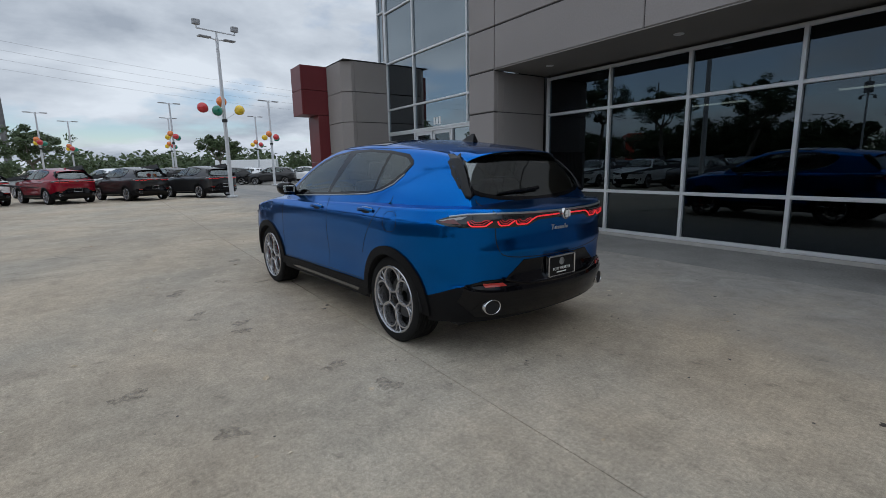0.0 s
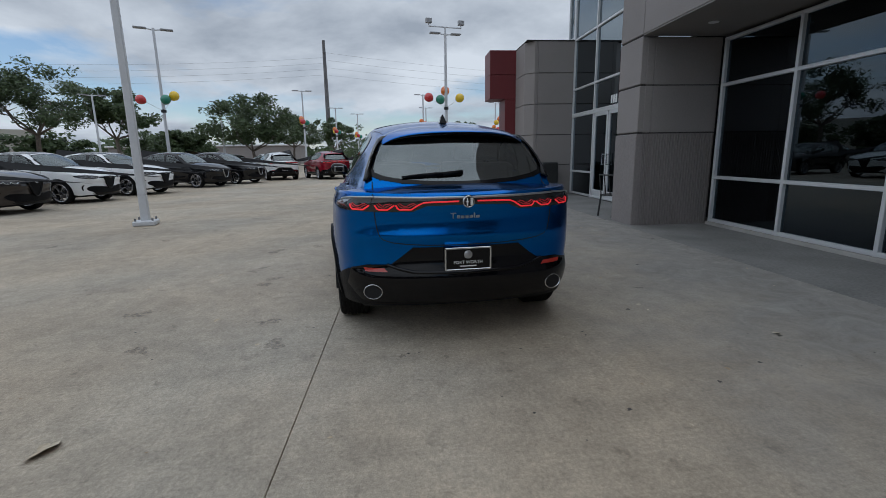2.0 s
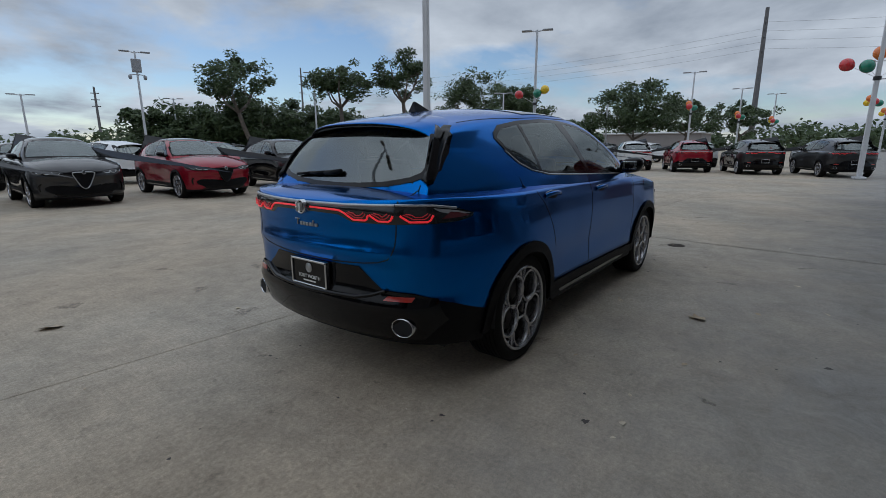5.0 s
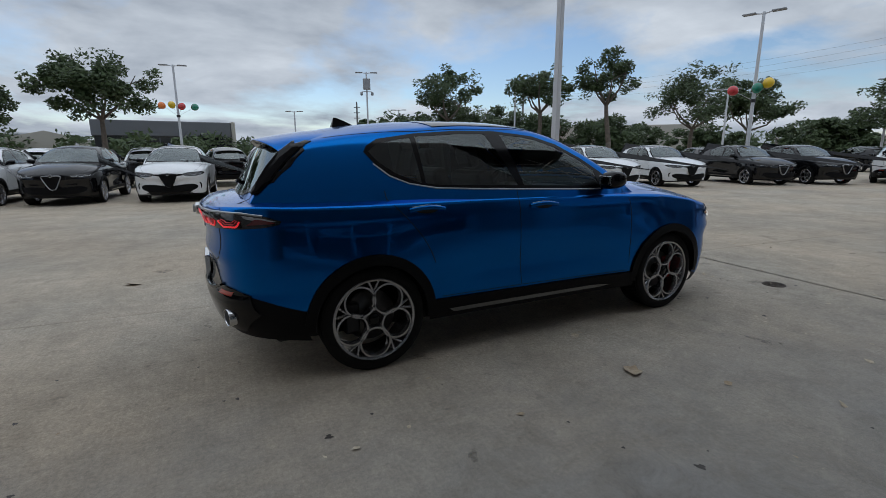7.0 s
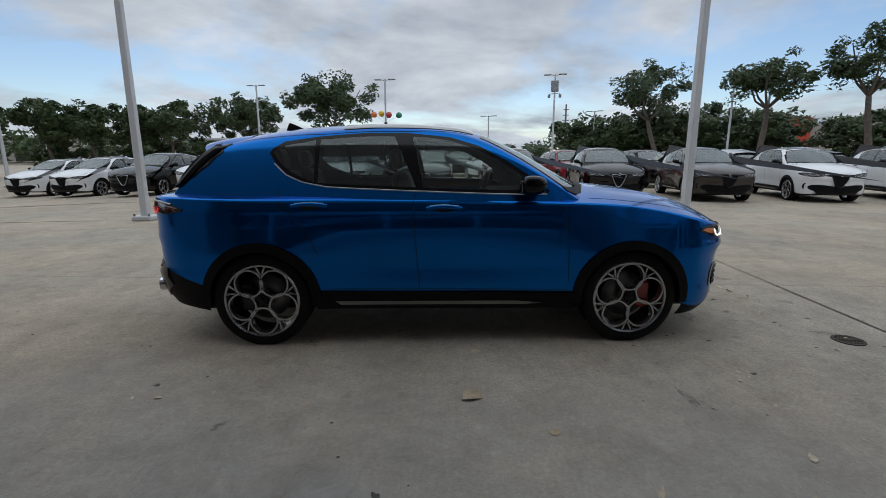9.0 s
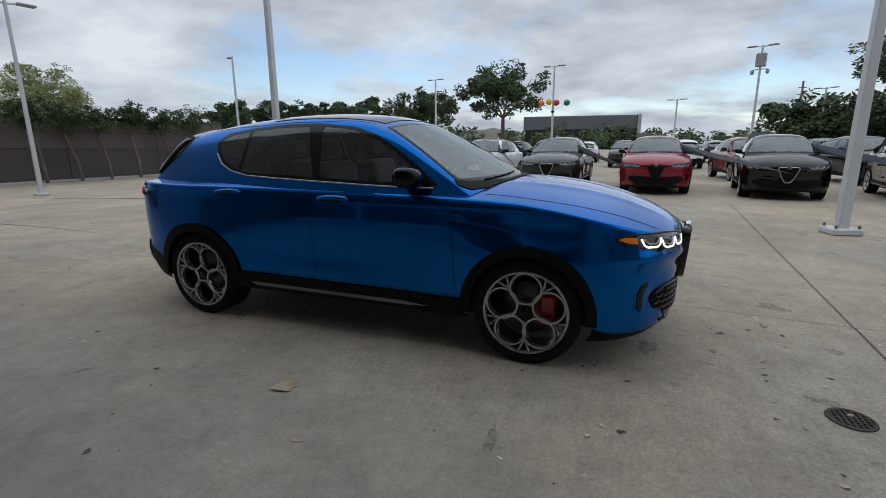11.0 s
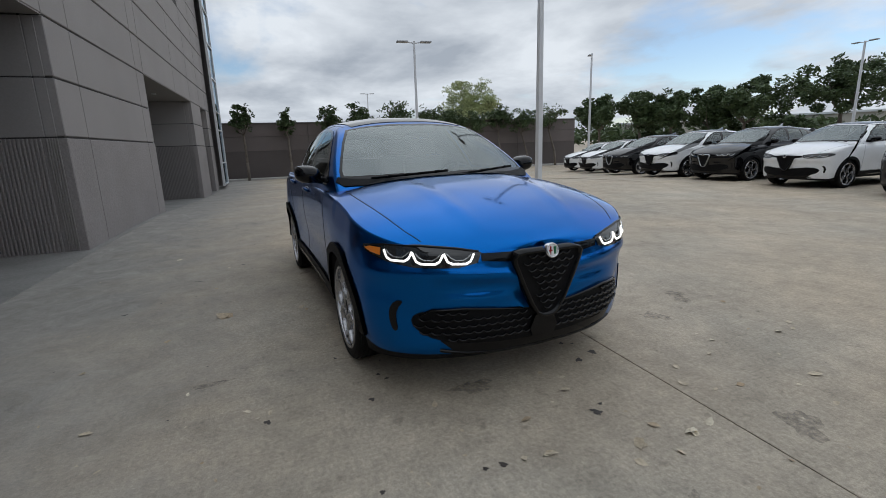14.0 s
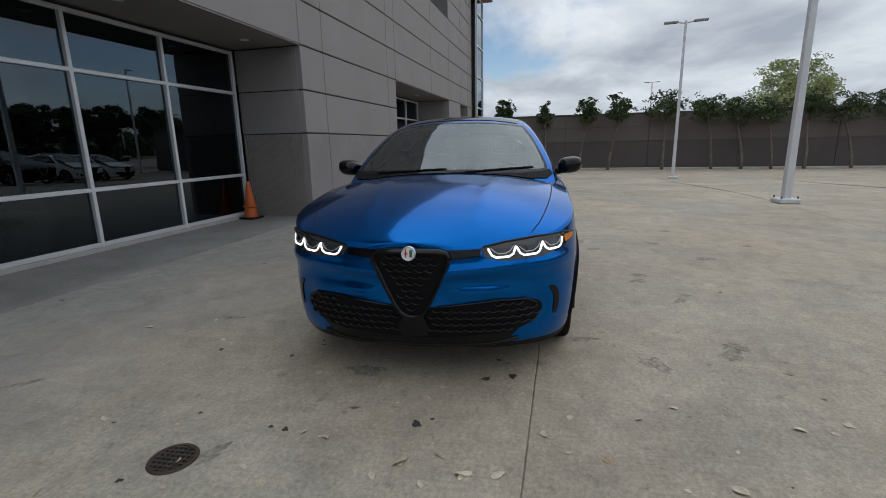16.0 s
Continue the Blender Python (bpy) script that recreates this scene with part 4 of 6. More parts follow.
        P("lamp_chrome", sh.ribbon("K", [(s * .622, 1.034), (s * .80, 1.030), (s * .92, 1.014)], .012, .012, .03), M["satin"])
        P("lamp_tip", sh.patch("K", [[(s * .80, 1.018), (s * .92, 1.002), (s * .995, .984), (s * .90, .984), (s * .83, 1.000)]], .011, .04, .008), M["clear_lens"])
        P("rear_marker", sh.patch("K", [[(s * .84, .966), (s * .97, .972), (s * .99, .976), (s * .93, .992), (s * .885, .998)]], .0115, .04, .008), M["lamp_red"])
        if hi:
            for x0, x1, view in ((.645, .80, "K"), (.468, .592, "B"), (.318, .462, "B")):
                for inset, w, m in ((0, .010, "led_red"), (.013, .005, "lamp_glow"), (.023, .005, "lamp_glow")):
                    lo, a0, a1 = .955 + inset, x0 + inset * 1.1, x1 - inset * 1.1
                    line = [(s * a1, .985 + inset * .4), (s * (a1 - .012), lo + .008), (s * (a1 - .026), lo), (s * (a0 + .046), lo), (s * (a0 + .030), lo + .010), (s * a0, .984 + inset * .4)]
                    P("rear_led", sh.ribbon(view, line, w, .0135, .015), M[m])
            P("rear_led", sh.ribbon("B", [(s * .322, .982), (s * .285, .996), (s * .25, .998), (s * .06, 1.0)], .009, .0135, .02), M["led_red"])
    P("plate_recess", sh.patch("B", [[(.36, .700), (.44, .635), (.535, .570), (.50, .52), (0, .49), (-.50, .52), (-.535, .570), (-.44, .635), (-.36, .700), (0, .697)]], .005, cell), M["gloss_black"])
    P("rear_bumper_panel", sh.patch("B", [[(.76, .555), (.66, .585), (.53, .588), (.45, .555), (.36, .535), (0, .525), (-.36, .535), (-.45, .555), (-.53, .588), (-.66, .585), (-.76, .555), (-.79, .44), (-.70, .335), (0, .32), (.70, .335), (.79, .44)]], .011, cell), M["piano"], "gloss black rear bumper")
    P("bumper_rib", sh.ribbon("B", [(.53, .588), (.45, .556), (.36, .536), (0, .526), (-.36, .536), (-.45, .556), (-.53, .588)], .022, .022, .03, thick=.014), M["piano"])
    for s in (1, -1):
        P("rear_reflector", sh.patch("B", [[(s * .675, .568), (s * .545, .562), (s * .525, .538), (s * .665, .540)]], .018, cell, .008), M["reflector"])
        c = sh.at("B", s * .625, .405, 0)
        ex = lathe([(.036, -.05), (.047, -.045), (.051, .016), (.054, .018), (.057, .011), (.057, -.05)], 28)
        n = (sh.n + Vector((-1, 0, .25))).normalized()
        out = Matrix.Translation(c + n * .010) @ n.to_track_quat("Z", "Y").to_matrix().to_4x4() @ Matrix.Diagonal((1.15, .92, 1, 1))
        bmesh.ops.transform(ex, matrix=out, verts=ex.verts)
        P("exhaust_tip", ex, M["chrome"], "oval chrome exhaust tip")
        # flat black disc; the shade inside the pipe is put into its colour
        bore = lathe([(.0001, .012), (.052, .012)], 28)
        bmesh.ops.transform(bore, matrix=out, verts=bore.verts)
        P("exhaust_bore", bore, M["seam"])
    pc = sh.at("B", 0, .613, 0)
    P("number_plate", box(pc.x - .030, pc.x - .006, -.150, .150, .540, .690, .003), M["gloss_black"], "dealer plate with a dark face", False)
    fr = bmesh.new()
    for y0, y1, z0, z1 in ((-.158, .158, .684, .697), (-.158, .158, .533, .552), (-.158, -.146, .533, .697), (.146, .158, .533, .697)):
        box(pc.x - .040, pc.x - .008, y0, y1, z0, z1, .003, fr)
    P("plate_frame", fr, M["chrome"], "chrome plate frame", False)
    em = lathe([(.030, .001), (.032, -.004), (.038, -.004), (.040, .004), (.040, .02)], 36)
    ec = sh.at("B", 0, 1.0, .012)
    bmesh.ops.transform(em, matrix=Matrix.Translation((ec.x - .012, 0, .998)) @ Matrix.Rotation(radians(90), 4, "Y"), verts=em.verts)
    P("rear_emblem", em, M["chrome"], "round metal emblem")
    P("rear_emblem_field", sh.patch("B", [circle(0, .998, .0335, 24)], .024, .05, .022), M["alloy_dark"])
    if hi == 2:
        for yy, zz, ww, hh in ((.012, .998, .005, .050), (.012, .998, .022, .005), (-.016, .998, .014, .046)):
            P("emblem_mark", box(ec.x - .034, ec.x - .014, yy - ww / 2, yy + ww / 2, zz - hh / 2, zz + hh / 2, .002), M["white_enamel"], sm=False)
        for k, (y0, y1, z0, z1) in enumerate(((.098, .090, .886, .922), (.112, .074, .917, .924), (.070, .048, .886, .908), (.042, .020, .886, .906), (.014, -.008, .886, .906), (-.014, -.036, .886, .906), (-.042, -.052, .886, .922), (-.058, -.082, .886, .904))):
            c = sh.at("B", (y0 + y1) / 2, (z0 + z1) / 2, .0)
            P("script_bar", box(c.x - .008, c.x + .004, min(y0, y1), max(y0, y1), z0, z1, .003), M["satin"], sm=False)
        wip = bmesh.new()
        wp = [sh.at("B", y, z, .02) for y, z in ((-.02, 1.165), (.12, 1.155), (.26, 1.150), (.40, 1.140))]
        for a, b, r0, r1 in ((wp[0], wp[1], .016, .013), (wp[1], wp[2], .013, .010), (wp[2], wp[3], .010, .007)):
            cyl(a, b, r0, r1, 8, wip)
        P("rear_wiper", wip, M["cladding"])
    # roof fin aerial
    fn = bmesh.new()
    prof = [(-1.13, 0), (-1.18, .022), (-1.24, .05), (-1.285, .068), (-1.305, .068), (-1.325, 0)]
    zr = ROOF(-1.2) - .012
    for s in (1, -1):
        vs = [fn.verts.new((x, s * (.030 if h == 0 else .012 if h < .06 else .004), zr + h)) for x, h in prof]
        fn.faces.new(vs if s > 0 else vs[::-1])
    fn.verts.ensure_lookup_table()
    n = len(prof)
    for i in range(n):
        fn.faces.new((fn.verts[i], fn.verts[n + i], fn.verts[n + (i + 1) % n], fn.verts[(i + 1) % n]))
    bmesh.ops.recalc_face_normals(fn, faces=fn.faces)
    P("roof_aerial", fn, paint_mat if hi == 1 else M["gloss_black"], "shark fin aerial", False)
    # front: lamps, grille, lower grille, vents, lip
    for s in (1, -1):
        lamp = [(s * .385, .800), (s * .405, .752), (s * .50, .732), (s * .72, .736), (s * .88, .762), (s * 1.02, .800), (s * 1.055, .820), (s * 1.02, .838), (s * .90, .842), (s * .70, .834), (s * .52, .818)]
        P("headlamp", sh.patch("N", [lamp], .006, min(cell, .05)), M["lamp_lens"], "headlamp with three lit daytime running bows")
        P("lamp_brow", sh.ribbon("N", [(s * .40, .804), (s * .52, .822), (s * .70, .838), (s * .90, .846), (s * 1.04, .832)], .008, .011, .03), M["gloss_black"])
        if hi == 2:
            P("indicator", sh.patch("N", [[(s * .915, .790), (s * .985, .802), (s * 1.030, .820), (s * .99, .831), (s * .915, .828)]], .010, .04, .006), M["amber"])
        if hi:
            for x0, x1, zz in ((.425, .578, .750), (.580, .734, .753), (.736, .892, .768)):
                for inset, w, m in ((0, .012, "led_white"), (.018, .006, "lamp_reflector")) if lit else ((.004, .014, "lamp_reflector"),):
                    a0, a1, lo = x0 + inset * .8, x1 - inset * .8, zz + inset
                    line = [(s * a0, zz + .046), (s * (a0 + .018), lo + .012), (s * (a0 + .040), lo), (s * (a1 - .044), lo + .002), (s * (a1 - .020), lo + .014), (s * a1, zz + .052)]
                    P("running_light" if inset == 0 else "lamp_reflector", sh.ribbon("N", line, w, .012, .015), M[m])
    P("grille_slot", sh.patch("F", [[(.36, .795), (.36, .757), (.20, .740), (-.20, .740), (-.36, .757), (-.36, .795), (0, .785)]], .004, cell), M["gloss_black"])
    V = mirrored([(0, .792), (.150, .790), (.190, .782), (.204, .762), (.196, .730), (.145, .610), (.095, .505), (.060, .453), (.030, .436), (0, .432)])
    face = bmesh.new()
    grid = [[face.verts.new((2.244 + .050 * (z - .42) - .34 * y * y, y, z)) for z in (.38, .5, .6, .7, .85)] for y in [k * .03 for k in range(-9, 10)]]
    for p, q in zip(grid, grid[1:]):
        for k in range(4):
            face.faces.new((p[k], q[k], q[k + 1], p[k + 1]))
    face.normal_update()
    shield = Shell(face)
    face.free()
    P("shield_grille", shield.patch("F", [V], .0, cell, -.075), M["cladding"], "black shield-shaped grille")
    P("shield_frame", shield.ribbon("F", V, .020, .018, .03, True, thick=.06), M["satin"] if v_chrome else M["gloss_black"])
    low = mirrored([(0, .465), (.20, .478), (.45, .508), (.60, .506), (.672, .480), (.690, .440), (.655, .385), (.58, .345), (.42, .312), (.15, .295), (0, .292)])
    chin = mirrored([(0, .30), (.15, .303), (.42, .320), (.56, .340), (.50, .285), (.40, .252), (.15, .240), (0, .238)])
    P("lower_grille", sh.patch("F", [low], .006, min(cell, .06), rounds=1), M["cladding"])
    P("chin_panel", sh.patch("F", [chin], .007, cell), M["gloss_black"])
    if hi == 2:
        gr = bmesh.new()
        for k in range(9):
            z = .762 - k * .036
            half = .165 * max(0, (z - .44) / .33) ** .75
            m = int(half / .027)
            for i in range(-m, m + 1):
                y = i * .052 + (.026 if k % 2 else 0)
                if abs(y) < half - .01:
                    shield.ribbon("F", [(y - .026, z + .008), (y - .010, z - .006), (y + .010, z - .006), (y + .026, z + .008)], .008, .012, .02, bm=gr, thick=.012)
        P("grille_mesh", gr, M["gloss_black"])
        for side in (1, -1):
            gl = bmesh.new()
            for k in range(5):
                z = .490 - k * .036
                for i in range(0, 14):
                    y = side * (i * .050 + (.025 if k % 2 else 0))
                    if abs(y) > .09 and all(inside(y + d, z + e, low) for d, e in ((-.03, .012), (.03, .012), (0, -.012))):
                        sh.ribbon("F", [(y - .025, z + .007), (y - .010, z - .006), (y + .010, z - .006), (y + .025, z + .007)], .008, .018, .02, bm=gl, thick=.012)
            P("lower_grille_mesh", gl, M["gloss_black"])
        P("radar_cover", sh.patch("F", [[(.055, .43), (.085, .36), (.07, .315), (-.07, .315), (-.085, .36), (-.055, .43)]], .026, cell, .01), M["gloss_black"])
    for s in (1, -1):
        P("lower_grille_edge", sh.ribbon("F", [(s * .13, .476), (s * .24, .489), (s * .45, .514), (s * .60, .508), (s * .648, .475)], .010, .016, .03, thick=.014), M["gloss_black"])
        P("air_curtain", sh.patch("N", [[(s * .795, .556), (s * .850, .553), (s * .886, .50), (s * .884, .43), (s * .862, .380), (s * .836, .392), (s * .846, .45), (s * .838, .505)]], .004, min(cell, .03), rounds=1), M["gloss_black"])
    P("front_lip", sh.ribbon("F", [(.56, .282), (.40, .256), (.20, .246), (0, .243), (-.20, .246), (-.40, .256), (-.56, .282)], .016, .012, .03, thick=.012), M["gloss_black"])
    fe = lathe([(.030, -.001), (.032, .003), (.037, .003), (.040, -.004), (.040, -.03)], 36)
    ff = lathe([(.0001, .001), (.0305, .0)], 30)
    fc = shield.at("F", 0, .778, .016)
    bmesh.ops.transform(fe, matrix=Matrix.Translation((fc.x + .008, 0, .788)) @ Matrix.Rotation(radians(78), 4, "Y"), verts=fe.verts)
    bmesh.ops.transform(ff, matrix=Matrix.Translation((fc.x + .008, 0, .788)) @ Matrix.Rotation(radians(78), 4, "Y"), verts=ff.verts)
    P("front_emblem", fe, M["chrome"], "round chrome emblem")
    P("front_emblem_field", ff, M["white_enamel"] if hi == 2 else M["alloy_dark"])
    if hi == 2:
        for yy, zz, ww, hh, mm in ((-.013, .788, .006, .044, "red_enamel"), (-.013, .788, .022, .006, "red_enamel"), (.014, .788, .014, .040, "green_enamel")):
            P("emblem_mark", box(fc.x + .004, fc.x + .0135 - (zz - .788) * .2, yy - ww / 2, yy + ww / 2, zz - hh / 2, zz + hh / 2, .002), M[mm], sm=False)
        for y0, y1 in ((.02, .64), (-.56, .0)):
            wp = [cab.at("T", 1.085 - .40 * y * y - .055 * t, y, .008) for y, t in ((y0 + (y1 - y0) * k / 5, k / 5) for k in range(6))]
            wb = bmesh.new()
            for p, q in zip(wp, wp[1:]):
                cyl(p, q, .007, .006, 8, wb)
            P("wiper", wb, M["cladding"])
        P("cowl", sh.patch("T", [mirrored([(1.135, 0), (1.105, .32), (1.01, .60), (.93, .745), (.85, .79), (.82, .765), (.88, .70), (.98, .54), (1.065, .28), (1.085, 0)])], .006, cell), M["cladding"])
    P("sensor_housing", box(.36, .46, -.09, .09, 1.405, 1.430, .008), M["dark"], sm=False)
    # mirrors
    for s in (1, -1):
        mm = bmesh.new()
        bmesh.ops.create_uvsphere(mm, u_segments=24, v_segments=14, radius=1.0)
        for v in mm.verts:
            x, y, z = v.co
            e = lambda t, p: math.copysign(abs(t) ** p, t)
            v.co = Vector((.555 + .11 * e(x, .8) * (1 if x > 0 else .62), s * (.938 + .096 * e(y, .75)), 1.146 + .066 * e(z, .72) + .012 * y))
        P("mirror_shell", mm, M["piano"])
        st = cyl((.57, s * .80, 1.09), (.575, s * .92, 1.115), .030, .026, 10)
        P("mirror_arm", st, M["gloss_black"])
        P("mirror_glass", box(.490, .496, s * .938 - .060, s * .938 + .060, 1.112, 1.180, .002), M["chrome"], sm=False)
    # cabin fittings
    for x in (.05, -.85):
        for y in (.37, -.37):
            st = bmesh.new()
            box(x - .25, x + .27, y - .24, y + .24, .55, .74, .05, st, 2)
            bk = bmesh.new(); box(-.07, .07, -.24, .24, 0, .56, .05, bk, 2); box(-.045, .045, -.12, .12, .58, .74, .04, bk, 2)
            bmesh.ops.transform(bk, matrix=pose(x - .27, y, .68, 0, -14, 0), verts=bk.verts)
            me = bpy.data.meshes.new("t"); bk.to_mesh(me); bk.free(); st.from_mesh(me); bpy.data.meshes.remove(me)
            P("seat", st, M["seat"], sm=False)
    P("dashboard", box(.42, .98, -.72, .72, .62, 1.045, .06, seg=2), M["dark"], sm=False)
    bm2 = lathe([(.175 + .014 * math.cos(t), .014 * math.sin(t)) for t in (2 * math.pi * i / 8 for i in range(8))], 28, close=True)
    box(-.16, .16, -.02, .02, -.012, .012, .004, bm2); box(-.02, .02, -.16, .02, -.012, .012, .004, bm2)
    bmesh.ops.transform(bm2, matrix=pose(.36, .37, 1.03, 0, -65, 0), verts=bm2.verts)
    P("steering_wheel", bm2, M["dark"])
    add_wheels(car, hi)
    if hi == 0:
        keep = ("body", "lower_cladding", "window_surround", "quarter_window", "rear_side_window", "front_side_window", "windscreen", "rear_window", "windscreen_surround", "rear_window_surround", "wheel", "wheel_arch_trim", "tyre", "rim", "lamp_bar", "headlamp", "shield_grille",
                "lower_grille", "mirror_shell", "rear_bumper_panel", "roof_glass", "cabin_lining", "roof_spoiler")
        for o in [o for o in car.children_recursive if o.name.split(".")[0] not in keep or (o.name.startswith("hub"))]:
            bpy.data.objects.remove(o)
    return car
# ---- the place: facade frame B, u along the front, v out from it ----
BANG = -4.5
B = Matrix.Translation((0, -3.815, 0)) @ Matrix.Rotation(radians(BANG), 4, "Z")


def dip(x):
    """The lot falls a little towards its far end."""
    t = max(0.0, min(1.0, (-6 - x) / 13))
    return -0.40 * t * t * (3 - 2 * t)


def ground_sheet():
    bm = bmesh.new()
    xs = [-3000, -400, -120, -60, -40, -30, -22, -20, -19, -18, -17, -16, -15, -14, -13, -12, -11, -10, -9, -8, -7, -6, -5, 0, 10, 30, 60, 120, 400, 3000]
    ys = [-3000, -400, -60, -20, 0, 20, 60, 150, 400, 3000]
    g = [[bm.verts.new((x, y, dip(x) - 0.012)) for y in ys] for x in xs]
    for a, b in zip(g, g[1:]):
        for i in range(len(ys) - 1):
            bm.faces.new((a[i], b[i], b[i + 1], a[i + 1]))
    return bm


tagged(obj("ground", ground_sheet(), M["ground"], smooth=True), "weathered beige concrete lot", "ground", kind="structure")

paving = thing("paving", "large weathered concrete slabs with narrow dark joints", "pavement", B, kind="structure")
u_cuts = [-58, -47.5, -37.4, -27.3, -17.1, -6.95, 3.15, 13.2, 23.4, 33.5, 43.6]
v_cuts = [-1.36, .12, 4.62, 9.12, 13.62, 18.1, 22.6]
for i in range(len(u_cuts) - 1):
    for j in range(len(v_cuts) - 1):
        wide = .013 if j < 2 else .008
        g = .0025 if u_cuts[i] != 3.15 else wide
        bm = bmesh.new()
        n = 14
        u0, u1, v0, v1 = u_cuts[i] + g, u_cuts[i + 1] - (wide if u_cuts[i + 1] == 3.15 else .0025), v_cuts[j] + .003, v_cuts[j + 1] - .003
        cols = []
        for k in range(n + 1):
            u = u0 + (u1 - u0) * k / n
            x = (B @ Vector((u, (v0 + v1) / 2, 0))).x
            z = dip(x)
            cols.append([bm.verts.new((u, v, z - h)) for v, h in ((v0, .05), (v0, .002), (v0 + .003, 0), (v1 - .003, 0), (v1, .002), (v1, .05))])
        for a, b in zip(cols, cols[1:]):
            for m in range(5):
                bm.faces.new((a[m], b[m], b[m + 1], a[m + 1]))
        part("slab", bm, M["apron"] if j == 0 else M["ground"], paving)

# ---- the dealership ----
dealer = thing("dealership", "grey concrete panel showroom with dark glazing and a soffit", "building", B, kind="structure")
GV = -1.40                      # plane of the glazing
H_SOF, H_CORNER, H_TOP = 3.16, 8.75, 10.6
ROWS = [1.60, 2.385, 3.17, 3.955, 4.74, 5.525, 6.31, 7.10, 7.89, 8.68, 9.47, H_TOP]


def dpart(name, bm, m, label="", smooth=False):
    return part(name, bm, m, dealer, label, smooth)


def panel_field(u0, u1, z_from, v0=-.25, v1=0.0, cuts=(), skip=()):
    """Smooth concrete panels between the joint lines; rough ones below the first line."""
    us = [u0, *cuts, u1]
    zs = [-0.55, *ROWS]
    for a, b in zip(us, us[1:]):
        for z0, z1 in zip(zs, zs[1:]):
            if z1 <= z_from + .01:
                continue
            z0 = max(z0, z_from)
            if any(a >= s[0] - .01 and b <= s[1] + .01 and z0 >= s[2] - .01 and z1 <= s[3] + .01 for s in skip):
                continue
            rough = z1 < 1.7
            dpart("wall_panel", box(a + .008, b - .008, v0, v1 + (.012 if rough else 0), z0 + .014, z1 - .014, .010), M["wall_rough"] if rough else M["wall"])
    dpart("wall_backing", box(u0 + .02, u1 - .02, v0 - .02, v1 - .022, max(z_from + .03, -.55), H_TOP - .02), M["wall_joint"])


def reveal(u, v0, v1, facing):
    """Side wall of a recess, ribbed below the first joint line."""
    s = facing
    zs = [-.55, 1.60, 2.385, 3.15]
    for z0, z1 in zip(zs, zs[1:]):
        if z1 < 1.7:
            bm = bmesh.new()
            box(u - s * .10, u - s * .012, v0, v1 - .10, z0, z1 - .01, 0, bm)
            v = v0 + .03
            while v < v1 - .30:
                box(u - s * .012, u + s * .010, v, v + .026, z0, z1 - .012, .004, bm)
                v += .048
            dpart("ribbed_panel", bm, M["wall_rough"])
            rb = bmesh.new()
            for k in range(5):
                box(u - s * .012, u + s * .010, v1 - .115 - k * .03, v1 - .097 - k * .03, z0, z1 - .012, .004, rb)
            dpart("ribbed_edge", rb, M["wall_rough"])
        else:
            dpart("wall_panel", box(u - s * .10, u, v0, v1 - .24, z0 + .008, z1 - .008, .006), M["wall"])
            dpart("wall_panel", box(u - s * .10, u, v1 - .23, v1 - .10, z0 + .008, z1 - .008, .006), M["wall"])
    dpart("wall_backing", box(u - s * .12, u - s * .018, v0, v1 - .10, -.3, 3.15), M["wall_joint"])


# front panels: pier by the entrance, band over the glazing, long pier, band, pier, end pier
panel_field(2.38, 3.18, -.55, -.25, 0)
panel_field(-3.98, 2.38, H_SOF, -.25, 0, cuts=(-.75,))
panel_field(-9.10, -3.98, -.55, -.25, 0, cuts=(-8.45, -4.85))
panel_field(-15.65, -9.10, H_SOF, -.25, 0, cuts=(-12.9,), skip=((-15.65, -12.9, 6.30, 7.90),))
panel_field(-17.9, -15.65, -.55, -.25, 0)
panel_field(-19.6, -17.9, H_SOF, -.25, 0)
panel_field(-20.7, -19.6, -.55, -.25, 0)
reveal(2.38, GV, 0, -1)
reveal(-3.98, GV, 0, 1)
reveal(-9.10, GV, 0, -1)
reveal(-15.65, GV, 0, 1)
reveal(-17.9, GV, 0, -1)
reveal(-19.6, GV, 0, 1)
reveal(3.18, GV, 0, 1)
for a, b in ((-3.98, 2.38), (-15.65, -9.10), (-19.6, -17.9)):
    dpart("soffit", box(a, b, GV - .3, -.003, H_SOF, H_SOF + .017), M["soffit"])
for u in (1.55, -.9, -3.3, -10.5, -13.2):
    dl = dpart("downlight", lathe([(.0001, H_SOF - .006), (.05, H_SOF - .006), (.07, H_SOF - .010), (.078, H_SOF + .01)], 18), M["frame"])
    dl.location = (u, -.65, 0)


def bar(u0, u1, z0, z1, v=GV, d=.11, proud=.05, m="frame"):
    return dpart("mullion", box(u0, u1, v - d + proud, v + proud, z0, z1, .006), M[m])


def glazing(us, zs, v=GV, w=.055, m="frame", skip=(), glass="shop_glass"):
    for u in us:
        bar(u - w / 2, u + w / 2, zs[0] - w, zs[-1] + w / 2, v, m=m)
    for z in zs:
        for a, b in zip(us, us[1:]):
            if (a, z) not in skip:
                bar(a + w / 2, b - w / 2, z - w / 2, z + w / 2, v, proud=.047, m=m)
    for a, b in zip(us, us[1:]):
        for z0, z1 in zip(zs, zs[1:]):
            if (a, z0, "p") in skip:
                continue
            p = dpart("pane", box(a + w / 2 - .01, b - w / 2 + .01, v - .012, v - .004, z0 + w / 2 - .01, z1 - w / 2 + .01), M[glass])
            p.visible_shadow = False


# showroom glazing under the soffit
glazing([2.24, .74, -.72, -2.22, -3.84], [.085, .83, 2.36, 3.08])
dpart("sill", box(-3.9, 2.3, GV - .12, GV + .075, -.02, .055, .008), M["kerb"])
glazing([-9.2, -10.8, -12.4, -14.0, -15.55], [-.05, .83, 2.36, 3.08])
